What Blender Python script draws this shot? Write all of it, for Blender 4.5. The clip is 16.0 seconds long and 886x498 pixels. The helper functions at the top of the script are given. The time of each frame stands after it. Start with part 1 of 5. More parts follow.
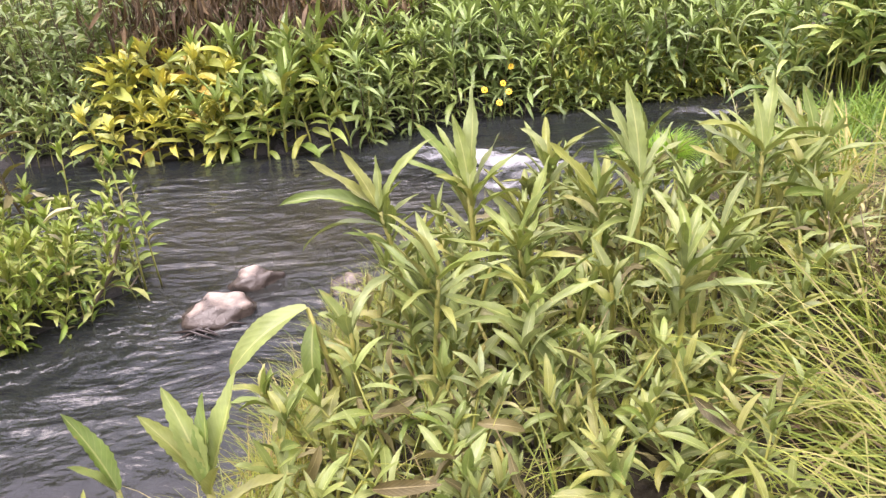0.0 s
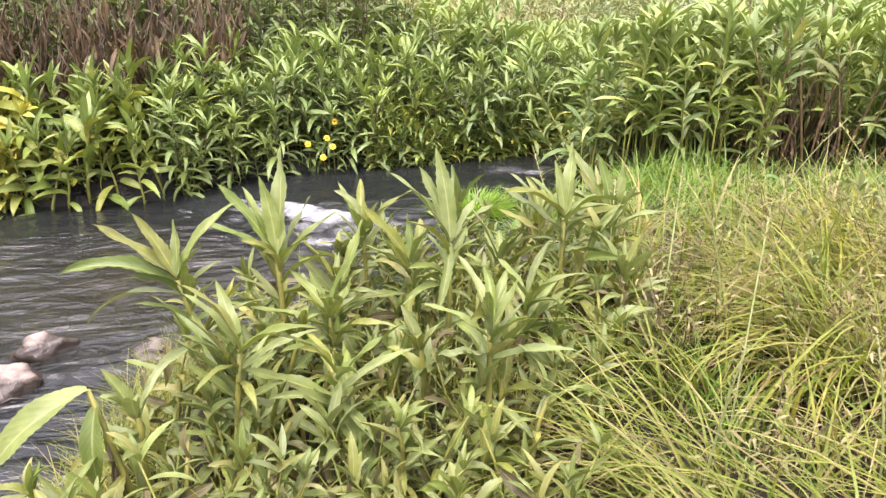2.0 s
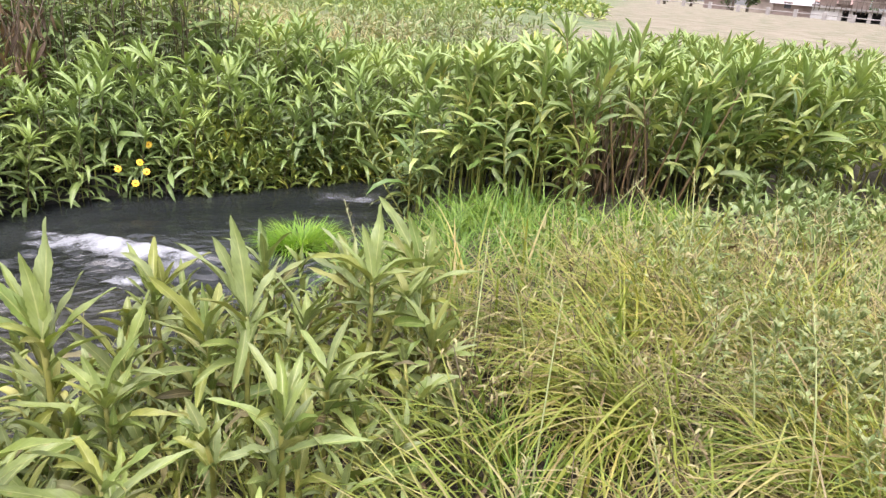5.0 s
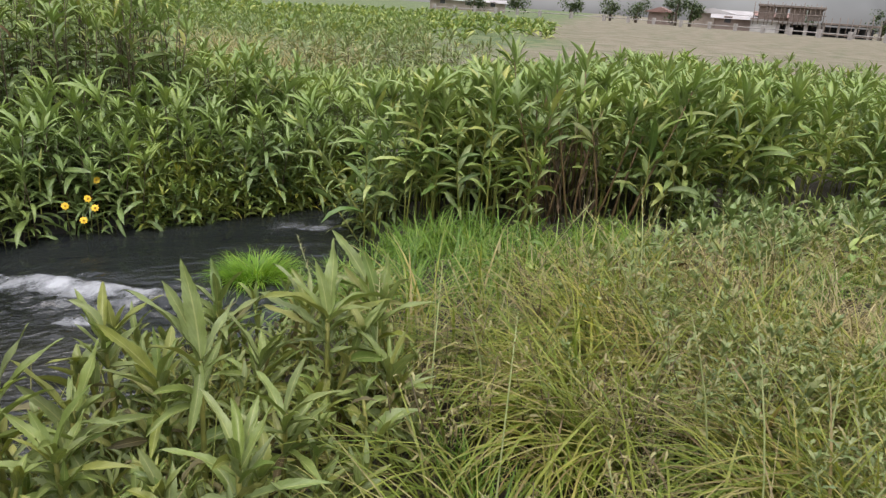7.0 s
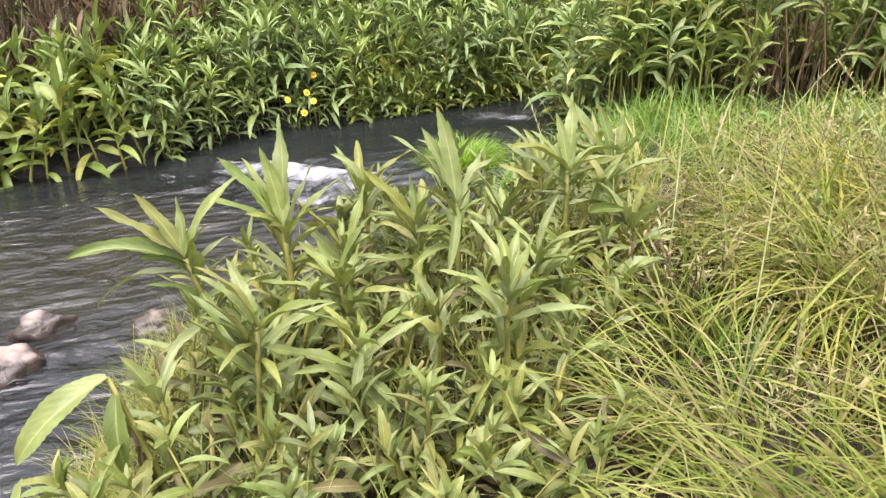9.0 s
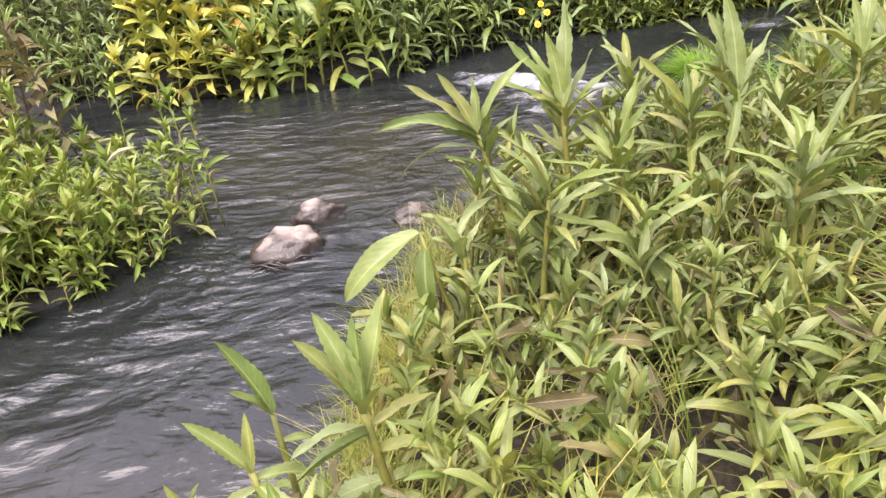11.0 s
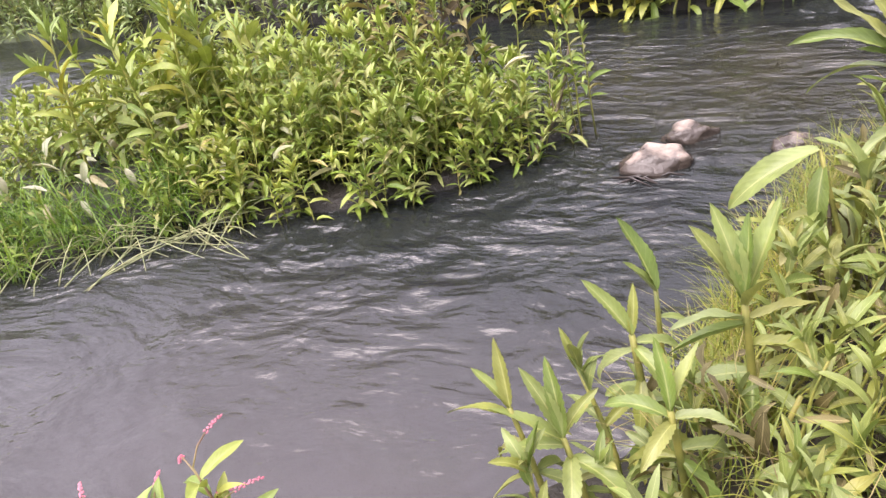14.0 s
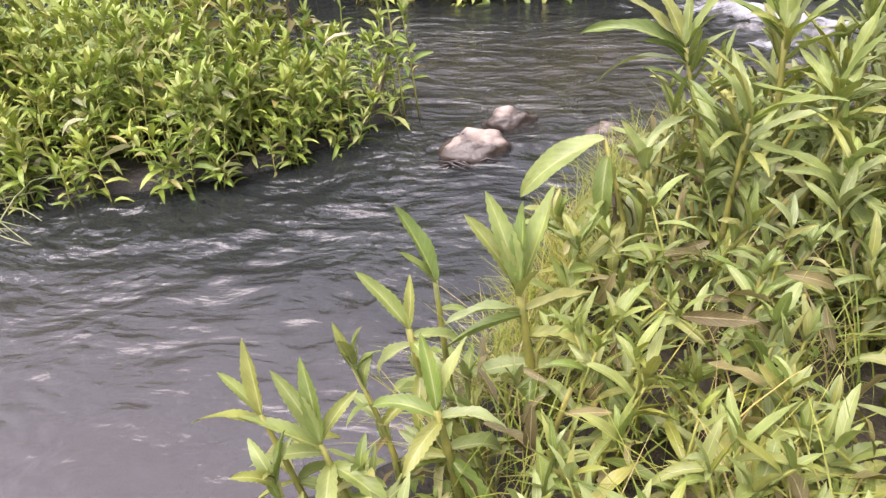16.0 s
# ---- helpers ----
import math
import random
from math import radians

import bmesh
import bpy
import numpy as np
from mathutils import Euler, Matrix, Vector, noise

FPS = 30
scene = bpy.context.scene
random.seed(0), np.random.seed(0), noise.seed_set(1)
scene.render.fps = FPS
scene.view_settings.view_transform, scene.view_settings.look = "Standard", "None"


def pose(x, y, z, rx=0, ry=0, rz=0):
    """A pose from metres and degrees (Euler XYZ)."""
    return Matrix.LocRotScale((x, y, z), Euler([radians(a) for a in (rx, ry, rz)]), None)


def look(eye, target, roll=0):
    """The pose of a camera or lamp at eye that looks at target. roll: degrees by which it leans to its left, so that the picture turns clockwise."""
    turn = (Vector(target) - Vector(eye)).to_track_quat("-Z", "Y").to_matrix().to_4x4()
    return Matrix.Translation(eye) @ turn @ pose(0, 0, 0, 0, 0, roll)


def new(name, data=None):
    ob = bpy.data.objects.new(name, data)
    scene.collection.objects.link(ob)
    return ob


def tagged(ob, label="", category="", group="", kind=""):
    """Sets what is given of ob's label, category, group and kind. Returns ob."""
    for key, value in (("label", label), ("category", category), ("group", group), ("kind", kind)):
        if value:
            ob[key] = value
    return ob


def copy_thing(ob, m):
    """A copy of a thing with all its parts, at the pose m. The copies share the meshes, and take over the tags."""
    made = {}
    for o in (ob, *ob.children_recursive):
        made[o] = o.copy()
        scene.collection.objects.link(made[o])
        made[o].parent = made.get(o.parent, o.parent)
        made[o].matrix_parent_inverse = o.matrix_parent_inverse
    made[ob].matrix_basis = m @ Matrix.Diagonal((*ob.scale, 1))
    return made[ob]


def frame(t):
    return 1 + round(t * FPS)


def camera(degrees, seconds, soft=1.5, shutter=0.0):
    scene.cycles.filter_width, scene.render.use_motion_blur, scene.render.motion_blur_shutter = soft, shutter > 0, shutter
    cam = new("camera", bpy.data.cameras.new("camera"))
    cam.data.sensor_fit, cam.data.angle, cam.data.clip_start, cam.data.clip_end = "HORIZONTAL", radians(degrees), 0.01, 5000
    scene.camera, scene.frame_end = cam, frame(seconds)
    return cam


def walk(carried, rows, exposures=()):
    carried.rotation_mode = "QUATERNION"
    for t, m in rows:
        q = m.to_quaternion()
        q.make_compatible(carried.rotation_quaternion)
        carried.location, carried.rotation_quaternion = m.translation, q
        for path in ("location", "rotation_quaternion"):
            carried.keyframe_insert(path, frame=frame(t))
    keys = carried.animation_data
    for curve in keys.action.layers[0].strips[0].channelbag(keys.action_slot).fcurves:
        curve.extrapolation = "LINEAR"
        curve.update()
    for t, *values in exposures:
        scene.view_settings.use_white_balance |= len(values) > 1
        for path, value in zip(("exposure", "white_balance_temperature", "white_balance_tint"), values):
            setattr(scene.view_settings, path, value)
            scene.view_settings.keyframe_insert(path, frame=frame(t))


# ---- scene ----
cam = camera(61.7, 16.0, soft=1.38)
# seconds, eye x y z, turn about x y z in degrees
PATH = [
    (0.0, 0.000, 0.000, 1.600, 65.545, 3.508, 0.000),
    (0.5, -0.004, 0.009, 1.590, 66.230, 3.152, -0.457),
    (1.0, 0.011, 0.025, 1.591, 67.199, 2.062, -3.088),
    (1.5, 0.030, 0.040, 1.610, 68.799, 0.643, -6.816),
    (2.0, 0.066, 0.056, 1.624, 69.110, -1.181, -12.028),
    (2.5, 0.138, 0.080, 1.633, 69.829, -2.708, -16.589),
    (3.0, 0.168, 0.101, 1.655, 70.438, -3.300, -18.717),
    (3.5, 0.162, 0.128, 1.685, 69.527, -3.490, -18.710),
    (4.0, 0.191, 0.152, 1.722, 68.434, -3.734, -19.531),
    (4.5, 0.208, 0.162, 1.744, 68.770, -4.646, -21.667),
    (5.0, 0.215, 0.161, 1.777, 70.161, -5.065, -23.383),
    (5.2, 0.221, 0.161, 1.794, 70.694, -5.072, -23.673),
    (7.3, 0.228, 0.152, 1.824, 71.907, -3.906, -27.236),
    (7.5, 0.202, 0.143, 1.800, 70.662, -3.548, -26.127),
    (8.0, 0.143, 0.140, 1.729, 67.595, -2.232, -22.328),
    (8.5, 0.072, 0.128, 1.683, 65.780, -0.689, -18.457),
    (9.0, -0.006, 0.114, 1.663, 64.802, 0.978, -14.707),
    (9.5, -0.083, 0.089, 1.613, 63.182, 2.163, -11.715),
    (9.7, -0.112, 0.071, 1.601, 62.731, 1.952, -10.288),
    (11.8, -0.294, -0.038, 1.593, 59.549, 8.976, 7.237),
    (12.0, -0.303, -0.049, 1.591, 59.395, 9.266, 9.312),
    (12.5, -0.323, -0.103, 1.579, 58.787, 8.837, 14.296),
    (13.0, -0.334, -0.147, 1.594, 58.884, 9.611, 18.846),
    (13.5, -0.343, -0.196, 1.602, 58.856, 10.200, 23.393),
    (14.0, -0.335, -0.227, 1.615, 59.061, 11.145, 26.150),
    (14.5, -0.320, -0.216, 1.613, 59.041, 11.311, 26.429),
    (15.0, -0.292, -0.177, 1.592, 58.935, 9.817, 24.059),
    (15.5, -0.265, -0.120, 1.571, 58.302, 7.527, 20.364),
    (16.0, -0.226, -0.073, 1.544, 56.340, 5.107, 16.605),
]
# seconds, stops, kelvin, tint
EXPOSURES = [(0.0, 1.63, 6600, 29), (1.0, 1.68, 6600, 29), (2.5, 1.53, 6550, 23), (3.5, 1.23, 6450, 21), (5.2, 1.43, 6300, 22), (7.3, 0.46, 6350, 14), (8.0, 0.98, 6400, 16), (9.0, 1.53, 6500, 22), (12.0, 1.52, 6550, 26), (16.0, 1.52, 6550, 26)]
walk(cam, [(r[0], pose(*r[1:])) for r in PATH], EXPOSURES)

# ---- light: a bright overcast sky with a veiled sun ----
SUN_TURN, SUN_HEIGHT = 215.0, 72.0
world = bpy.data.worlds.new("sky")
scene.world = world
world.use_nodes = True
wn = world.node_tree
sky = wn.nodes.new("ShaderNodeTexSky")
sky.sky_type, sky.sun_disc = "NISHITA", False
sky.sun_elevation, sky.sun_rotation = radians(SUN_HEIGHT), radians(SUN_TURN)
veil = wn.nodes.new("ShaderNodeHueSaturation")
veil.inputs["Saturation"].default_value = 0.2
wn.links.new(sky.outputs[0], veil.inputs["Color"])
# soft cloud cover
cloud = wn.nodes.new("ShaderNodeTexNoise")
cloud.inputs["Scale"].default_value, cloud.inputs["Detail"].default_value = 3.2, 5.0
wn.links.new(wn.nodes.new("ShaderNodeTexCoord").outputs["Generated"], cloud.inputs["Vector"])
depth = wn.nodes.new("ShaderNodeMapRange")
for key, value in (("From Min", 0.35), ("From Max", 0.65), ("To Min", 0.6), ("To Max", 1.4)):
    depth.inputs[key].default_value = value
wn.links.new(cloud.outputs["Fac"], depth.inputs["Value"])
# an overcast sky is three times as bright overhead as at the horizon
up = wn.nodes.new("ShaderNodeSeparateXYZ")
wn.links.new(wn.nodes.new("ShaderNodeTexCoord").outputs["Generated"], up.inputs[0])
dome = wn.nodes.new("ShaderNodeMapRange")
for key, value in (("From Min", 0.0), ("From Max", 1.0), ("To Min", 0.40), ("To Max", 2.05)):
    dome.inputs[key].default_value = value
wn.links.new(up.outputs[2], dome.inputs["Value"])
cover = wn.nodes.new("ShaderNodeMath")
cover.operation = "MULTIPLY"
wn.links.new(depth.outputs[0], cover.inputs[0])
wn.links.new(dome.outputs[0], cover.inputs[1])
wn.links.new(cover.outputs[0], veil.inputs["Value"])
wn.links.new(veil.outputs[0], wn.nodes["Background"].inputs[0])
wn.nodes["Background"].inputs[1].default_value = 0.15
sun = new("sun", bpy.data.lights.new("sun", "SUN"))
sun.data.energy, sun.data.angle, sun.data.color = 2.0, radians(60), (1.0, 0.95, 0.86)
sa = radians(SUN_TURN)
sun.matrix_world = look((0, 0, 40), (-40 * math.sin(sa) / math.tan(radians(SUN_HEIGHT)), -40 * math.cos(sa) / math.tan(radians(SUN_HEIGHT)), 0))


# ---- materials ----
def material(name):
    m = bpy.data.materials.new(name)
    m.use_nodes = True
    nt = m.node_tree
    return m, nt, nt.nodes["Principled BSDF"]


def node(nt, kind, **values):
    n = nt.nodes.new("ShaderNode" + kind)
    for k, v in values.items():
        n.inputs[k.replace("_", " ")].default_value = v
    return n


def maths(nt, op, a, b=None, c=None):
    n = nt.nodes.new("ShaderNodeMath")
    n.operation = op
    for i, v in enumerate((a, b, c)):
        if v is None:
            continue
        if isinstance(v, (int, float)):
            n.inputs[i].default_value = v
        else:
            nt.links.new(v, n.inputs[i])
    return n.outputs[0]


def mixed(nt, fac, a, b, mode="MIX"):
    n = nt.nodes.new("ShaderNodeMix")
    n.data_type, n.blend_type = "RGBA", mode
    for i, v in ((0, fac), (6, a), (7, b)):
        if isinstance(v, (int, float)):
            n.inputs[i].default_value = v
        elif isinstance(v, tuple):
            n.inputs[i].default_value = (*v, 1)
        else:
            nt.links.new(v, n.inputs[i])
    return n.outputs[2]


def ramp(nt, fac, stops):
    n = nt.nodes.new("ShaderNodeValToRGB")
    e = n.color_ramp.elements
    while len(e) < len(stops):
        e.new(0.5)
    for s, (p, c) in zip(e, stops):
        s.position, s.color = p, (*c, 1)
    nt.links.new(fac, n.inputs[0])
    return n.outputs[0]


def noise_of(nt, scale, detail=3.0, where=None, rough=0.55):
    n = node(nt, "TexNoise", Scale=scale, Detail=detail, Roughness=rough)
    if where is not None:
        nt.links.new(where, n.inputs["Vector"])
    return n.outputs[0]


def bump(nt, height, strength, distance):
    n = node(nt, "Bump", Strength=strength, Distance=distance)
    nt.links.new(height, n.inputs["Height"])
    return n.outputs[0]


def leaf_material(name, stops, islands=False, rib=(0.42, 0.46, 0.2), spots=0.5, shine=0.40, thin=0.20, gold=0.4, ribbed=0.32):
    """A leaf: a colour of its own for each leaf, a pale midrib, side veins, brown spots and edges."""
    m, nt, bsdf = material(name)
    if islands:
        rnd = nt.nodes.new("ShaderNodeNewGeometry").outputs["Random Per Island"]
    else:
        rnd = nt.nodes.new("ShaderNodeObjectInfo").outputs["Random"]
    uv = nt.nodes.new("ShaderNodeTexCoord")
    sep = nt.nodes.new("ShaderNodeSeparateXYZ")
    nt.links.new(uv.outputs["UV"], sep.inputs[0])
    across = maths(nt, "ABSOLUTE", maths(nt, "SUBTRACT", sep.outputs[0], 0.5))
    pos = nt.nodes.new("ShaderNodeNewGeometry").outputs["Position"]
    base = ramp(nt, rnd, stops)
    mottled = noise_of(nt, 38.0, 4.0, pos)
    patch = noise_of(nt, 7.0, 2.0, pos)
    tone = maths(nt, "MULTIPLY_ADD", mottled, 0.52, maths(nt, "MULTIPLY_ADD", patch, 0.52, 0.2))
    grey = nt.nodes.new("ShaderNodeCombineColor")
    for i in range(3):
        nt.links.new(tone, grey.inputs[i])
    col = mixed(nt, 1.0, base, grey.outputs[0], "MULTIPLY")
    drift = node(nt, "MapRange", From_Min=0.45, From_Max=0.7, To_Max=gold)
    nt.links.new(noise_of(nt, 1.7, 2.0, pos), drift.inputs[0])
    col = mixed(nt, drift.outputs[0], col, mixed(nt, 1.0, col, (1.5, 1.25, 0.55), "MULTIPLY"))
    vein = maths(nt, "SINE", maths(nt, "MULTIPLY", maths(nt, "SUBTRACT", sep.outputs[1], maths(nt, "MULTIPLY", across, 0.5)), 60.0))
    col = mixed(nt, maths(nt, "MULTIPLY", maths(nt, "GREATER_THAN", vein, 0.85), 0.07), col, rib)
    on_rib = maths(nt, "LESS_THAN", across, maths(nt, "MULTIPLY_ADD", sep.outputs[1], -0.035, 0.055))
    col = mixed(nt, maths(nt, "MULTIPLY", on_rib, ribbed), col, rib)
    worn = maths(nt, "ADD", maths(nt, "MULTIPLY", sep.outputs[1], 0.16), maths(nt, "ADD", mottled, maths(nt, "MULTIPLY", across, 0.1)))
    worn = maths(nt, "MULTIPLY", maths(nt, "GREATER_THAN", worn, 0.82), spots)
    col = mixed(nt, worn, col, (0.27, 0.22, 0.085))
    nt.links.new(col, bsdf.inputs["Base Color"])
    bsdf.inputs["Roughness"].default_value = shine
    bsdf.inputs["Specular IOR Level"].default_value = 0.38
    nt.links.new(bump(nt, maths(nt, "MULTIPLY_ADD", vein, 0.25, mottled), 0.25, 0.002), bsdf.inputs["Normal"])
    through_light = node(nt, "BsdfTranslucent")
    nt.links.new(mixed(nt, 1.0, col, (1.1, 1.1, 0.65), "MULTIPLY"), through_light.inputs[0])
    mix = node(nt, "MixShader", Fac=thin)
    nt.links.new(bsdf.outputs[0], mix.inputs[1])
    nt.links.new(through_light.outputs[0], mix.inputs[2])
    nt.links.new(mix.outputs[0], nt.nodes["Material Output"].inputs[0])
    return m


def stalk_material(name, a, b, scale=25.0):
    m, nt, bsdf = material(name)
    pos = nt.nodes.new("ShaderNodeNewGeometry").outputs["Position"]
    col = ramp(nt, noise_of(nt, scale, 4.0, pos), [(0.3, a), (0.72, b)])
    nt.links.new(col, bsdf.inputs["Base Color"])
    bsdf.inputs["Roughness"].default_value = 0.55
    nt.links.new(bump(nt, noise_of(nt, 220.0, 2.0, pos), 0.3, 0.002), bsdf.inputs["Normal"])
    return m


NEAR_GREENS = [(0.0, (0.150, 0.227, 0.046)), (0.2, (0.257, 0.323, 0.099)), (0.42, (0.210, 0.275, 0.059)), (0.65, (0.280, 0.342, 0.141)), (0.83, (0.243, 0.275, 0.049)), (0.95, (0.289, 0.313, 0.091)), (1.0, (0.319, 0.323, 0.107))]
BANK_GREENS = [(0.0, (0.164, 0.252, 0.069)), (0.3, (0.252, 0.347, 0.121)), (0.6, (0.211, 0.308, 0.095)), (0.85, (0.293, 0.370, 0.158)), (1.0, (0.352, 0.381, 0.127))]
YELLOWS = [(0.0, (0.288, 0.351, 0.066)), (0.3, (0.576, 0.573, 0.110)), (0.55, (0.396, 0.456, 0.110)), (0.85, (0.720, 0.643, 0.110)), (1.0, (0.432, 0.257, 0.066))]
LIGHT_GREENS = [(0.0, (0.182, 0.281, 0.055)), (0.4, (0.286, 0.378, 0.077)), (0.75, (0.351, 0.427, 0.110)), (1.0, (0.442, 0.439, 0.066))]
HERB_GREENS = [(0.0, (0.118, 0.203, 0.030)), (0.35, (0.226, 0.338, 0.045)), (0.7, (0.312, 0.405, 0.079)), (0.92, (0.408, 0.439, 0.158)), (1.0, (0.430, 0.360, 0.139))]
YOUNG_GREENS = [(0.0, (0.23, 0.35, 0.08)), (0.4, (0.30, 0.41, 0.12)), (0.75, (0.27, 0.375, 0.13)), (0.93, (0.367, 0.453, 0.168)), (1.0, (0.497, 0.497, 0.12))]
FIELD_GREENS = [(0.0, (0.144, 0.252, 0.055)), (0.35, (0.273, 0.392, 0.11)), (0.7, (0.389, 0.491, 0.152)), (1.0, (0.517, 0.56, 0.179))]
WEED_GREENS = [(0.0, (0.168, 0.241, 0.081)), (0.5, (0.286, 0.358, 0.138)), (0.8, (0.381, 0.414, 0.184)), (1.0, (0.392, 0.336, 0.155))]
GRASS_TONES = [(0.0, (0.143, 0.225, 0.034)), (0.35, (0.276, 0.344, 0.057)), (0.7, (0.388, 0.414, 0.089)), (0.88, (0.470, 0.414, 0.180)), (1.0, (0.266, 0.187, 0.113))]
LUSH_TONES = [(0.0, (0.08, 0.18, 0.02)), (0.5, (0.16, 0.30, 0.035)), (1.0, (0.28, 0.40, 0.08))]
DRY_TONES = [(0.0, (0.336, 0.269, 0.132)), (0.5, (0.470, 0.403, 0.209)), (0.8, (0.302, 0.314, 0.099)), (1.0, (0.560, 0.504, 0.297))]
DEAD_TONES = [(0.0, (0.06, 0.038, 0.024)), (0.5, (0.13, 0.085, 0.05)), (1.0, (0.24, 0.17, 0.10))]
STRAW_TONES = [(0.0, (0.085, 0.072, 0.028)), (0.35, (0.15, 0.135, 0.052)), (0.7, (0.22, 0.20, 0.095)), (1.0, (0.15, 0.15, 0.045))]

leaf_near = leaf_material("near_leaf", NEAR_GREENS, gold=0.14, shine=0.38, ribbed=0.36, rib=(0.46, 0.46, 0.19))
leaf_near_mass = leaf_material("near_leaf_mass", NEAR_GREENS, True, gold=0.25)
leaf_bank = leaf_material("bank_leaf", BANK_GREENS, shine=0.34, gold=0.3)
leaf_bank_mass = leaf_material("bank_leaf_mass", BANK_GREENS, True, shine=0.34, gold=0.3)
leaf_yellow = leaf_material("yellow_leaf", YELLOWS, gold=0.1)
leaf_light = leaf_material("light_leaf", LIGHT_GREENS)
leaf_herb = leaf_material("herb_leaf", HERB_GREENS, spots=0.3, gold=0.3)
leaf_herb_mass = leaf_material("herb_leaf_mass", HERB_GREENS, True, spots=0.3, gold=0.3)
leaf_field_mass = leaf_material("field_leaf_mass", FIELD_GREENS, True)
leaf_field = leaf_material("field_leaf", [(0.0, (0.12, 0.20, 0.05)), (0.35, (0.20, 0.29, 0.09)), (0.7, (0.26, 0.34, 0.13)), (1.0, (0.33, 0.37, 0.13))], gold=0.3)
leaf_weed_mass = leaf_material("weed_leaf_mass", WEED_GREENS, True, spots=0.2, gold=0.1)
leaf_young = leaf_material("young_leaf", YOUNG_GREENS)
leaf_young_mass = leaf_material("young_leaf_mass", YOUNG_GREENS, True)
leaf_gold = leaf_material("gold_leaf", [(0.0, (0.44, 0.48, 0.10)), (0.5, (0.58, 0.58, 0.12)), (0.8, (0.70, 0.64, 0.10)), (1.0, (0.50, 0.54, 0.16))], gold=0.1)
leaf_straw_mass = leaf_material("straw_leaf_mass", STRAW_TONES, True, rib=(0.5, 0.42, 0.22), shine=0.6)
leaf_dead = leaf_material("dead_leaf", [(0.0, (0.09, 0.068, 0.03)), (0.4, (0.19, 0.155, 0.06)), (0.75, (0.31, 0.275, 0.12)), (1.0, (0.21, 0.195, 0.06))], rib=(0.3, 0.22, 0.12), shine=0.7)
leaf_dead_mass = leaf_material("dead_leaf_mass", DEAD_TONES, True, rib=(0.3, 0.22, 0.12), shine=0.7)
grass_mass = leaf_material("grass_mass", GRASS_TONES, True, rib=(0.4, 0.42, 0.12), spots=0.3, thin=0.35)
lush_mass = leaf_material("lush_mass", LUSH_TONES, True, rib=(0.25, 0.42, 0.06), spots=0.1, thin=0.35)
tuft_mass = leaf_material("tuft_mass", [(0.0, (0.14, 0.33, 0.02)), (0.5, (0.24, 0.46, 0.03)), (1.0, (0.36, 0.52, 0.06))], True, rib=(0.3, 0.5, 0.06), spots=0.0, thin=0.35)
dry_mass = leaf_material("dry_mass", DRY_TONES, True, rib=(0.5, 0.44, 0.25), spots=0.2, shine=0.6)
stalk_green = stalk_material("green_stalk", (0.18, 0.215, 0.04), (0.30, 0.28, 0.06))
stalk_near = stalk_material("near_stalk", (0.11, 0.13, 0.028), (0.30, 0.275, 0.06), 14.0)
stalk_brown = stalk_material("brown_stalk", (0.06, 0.042, 0.025), (0.14, 0.105, 0.055))
stalk_red = stalk_material("red_stalk", (0.13, 0.06, 0.035), (0.21, 0.17, 0.06))


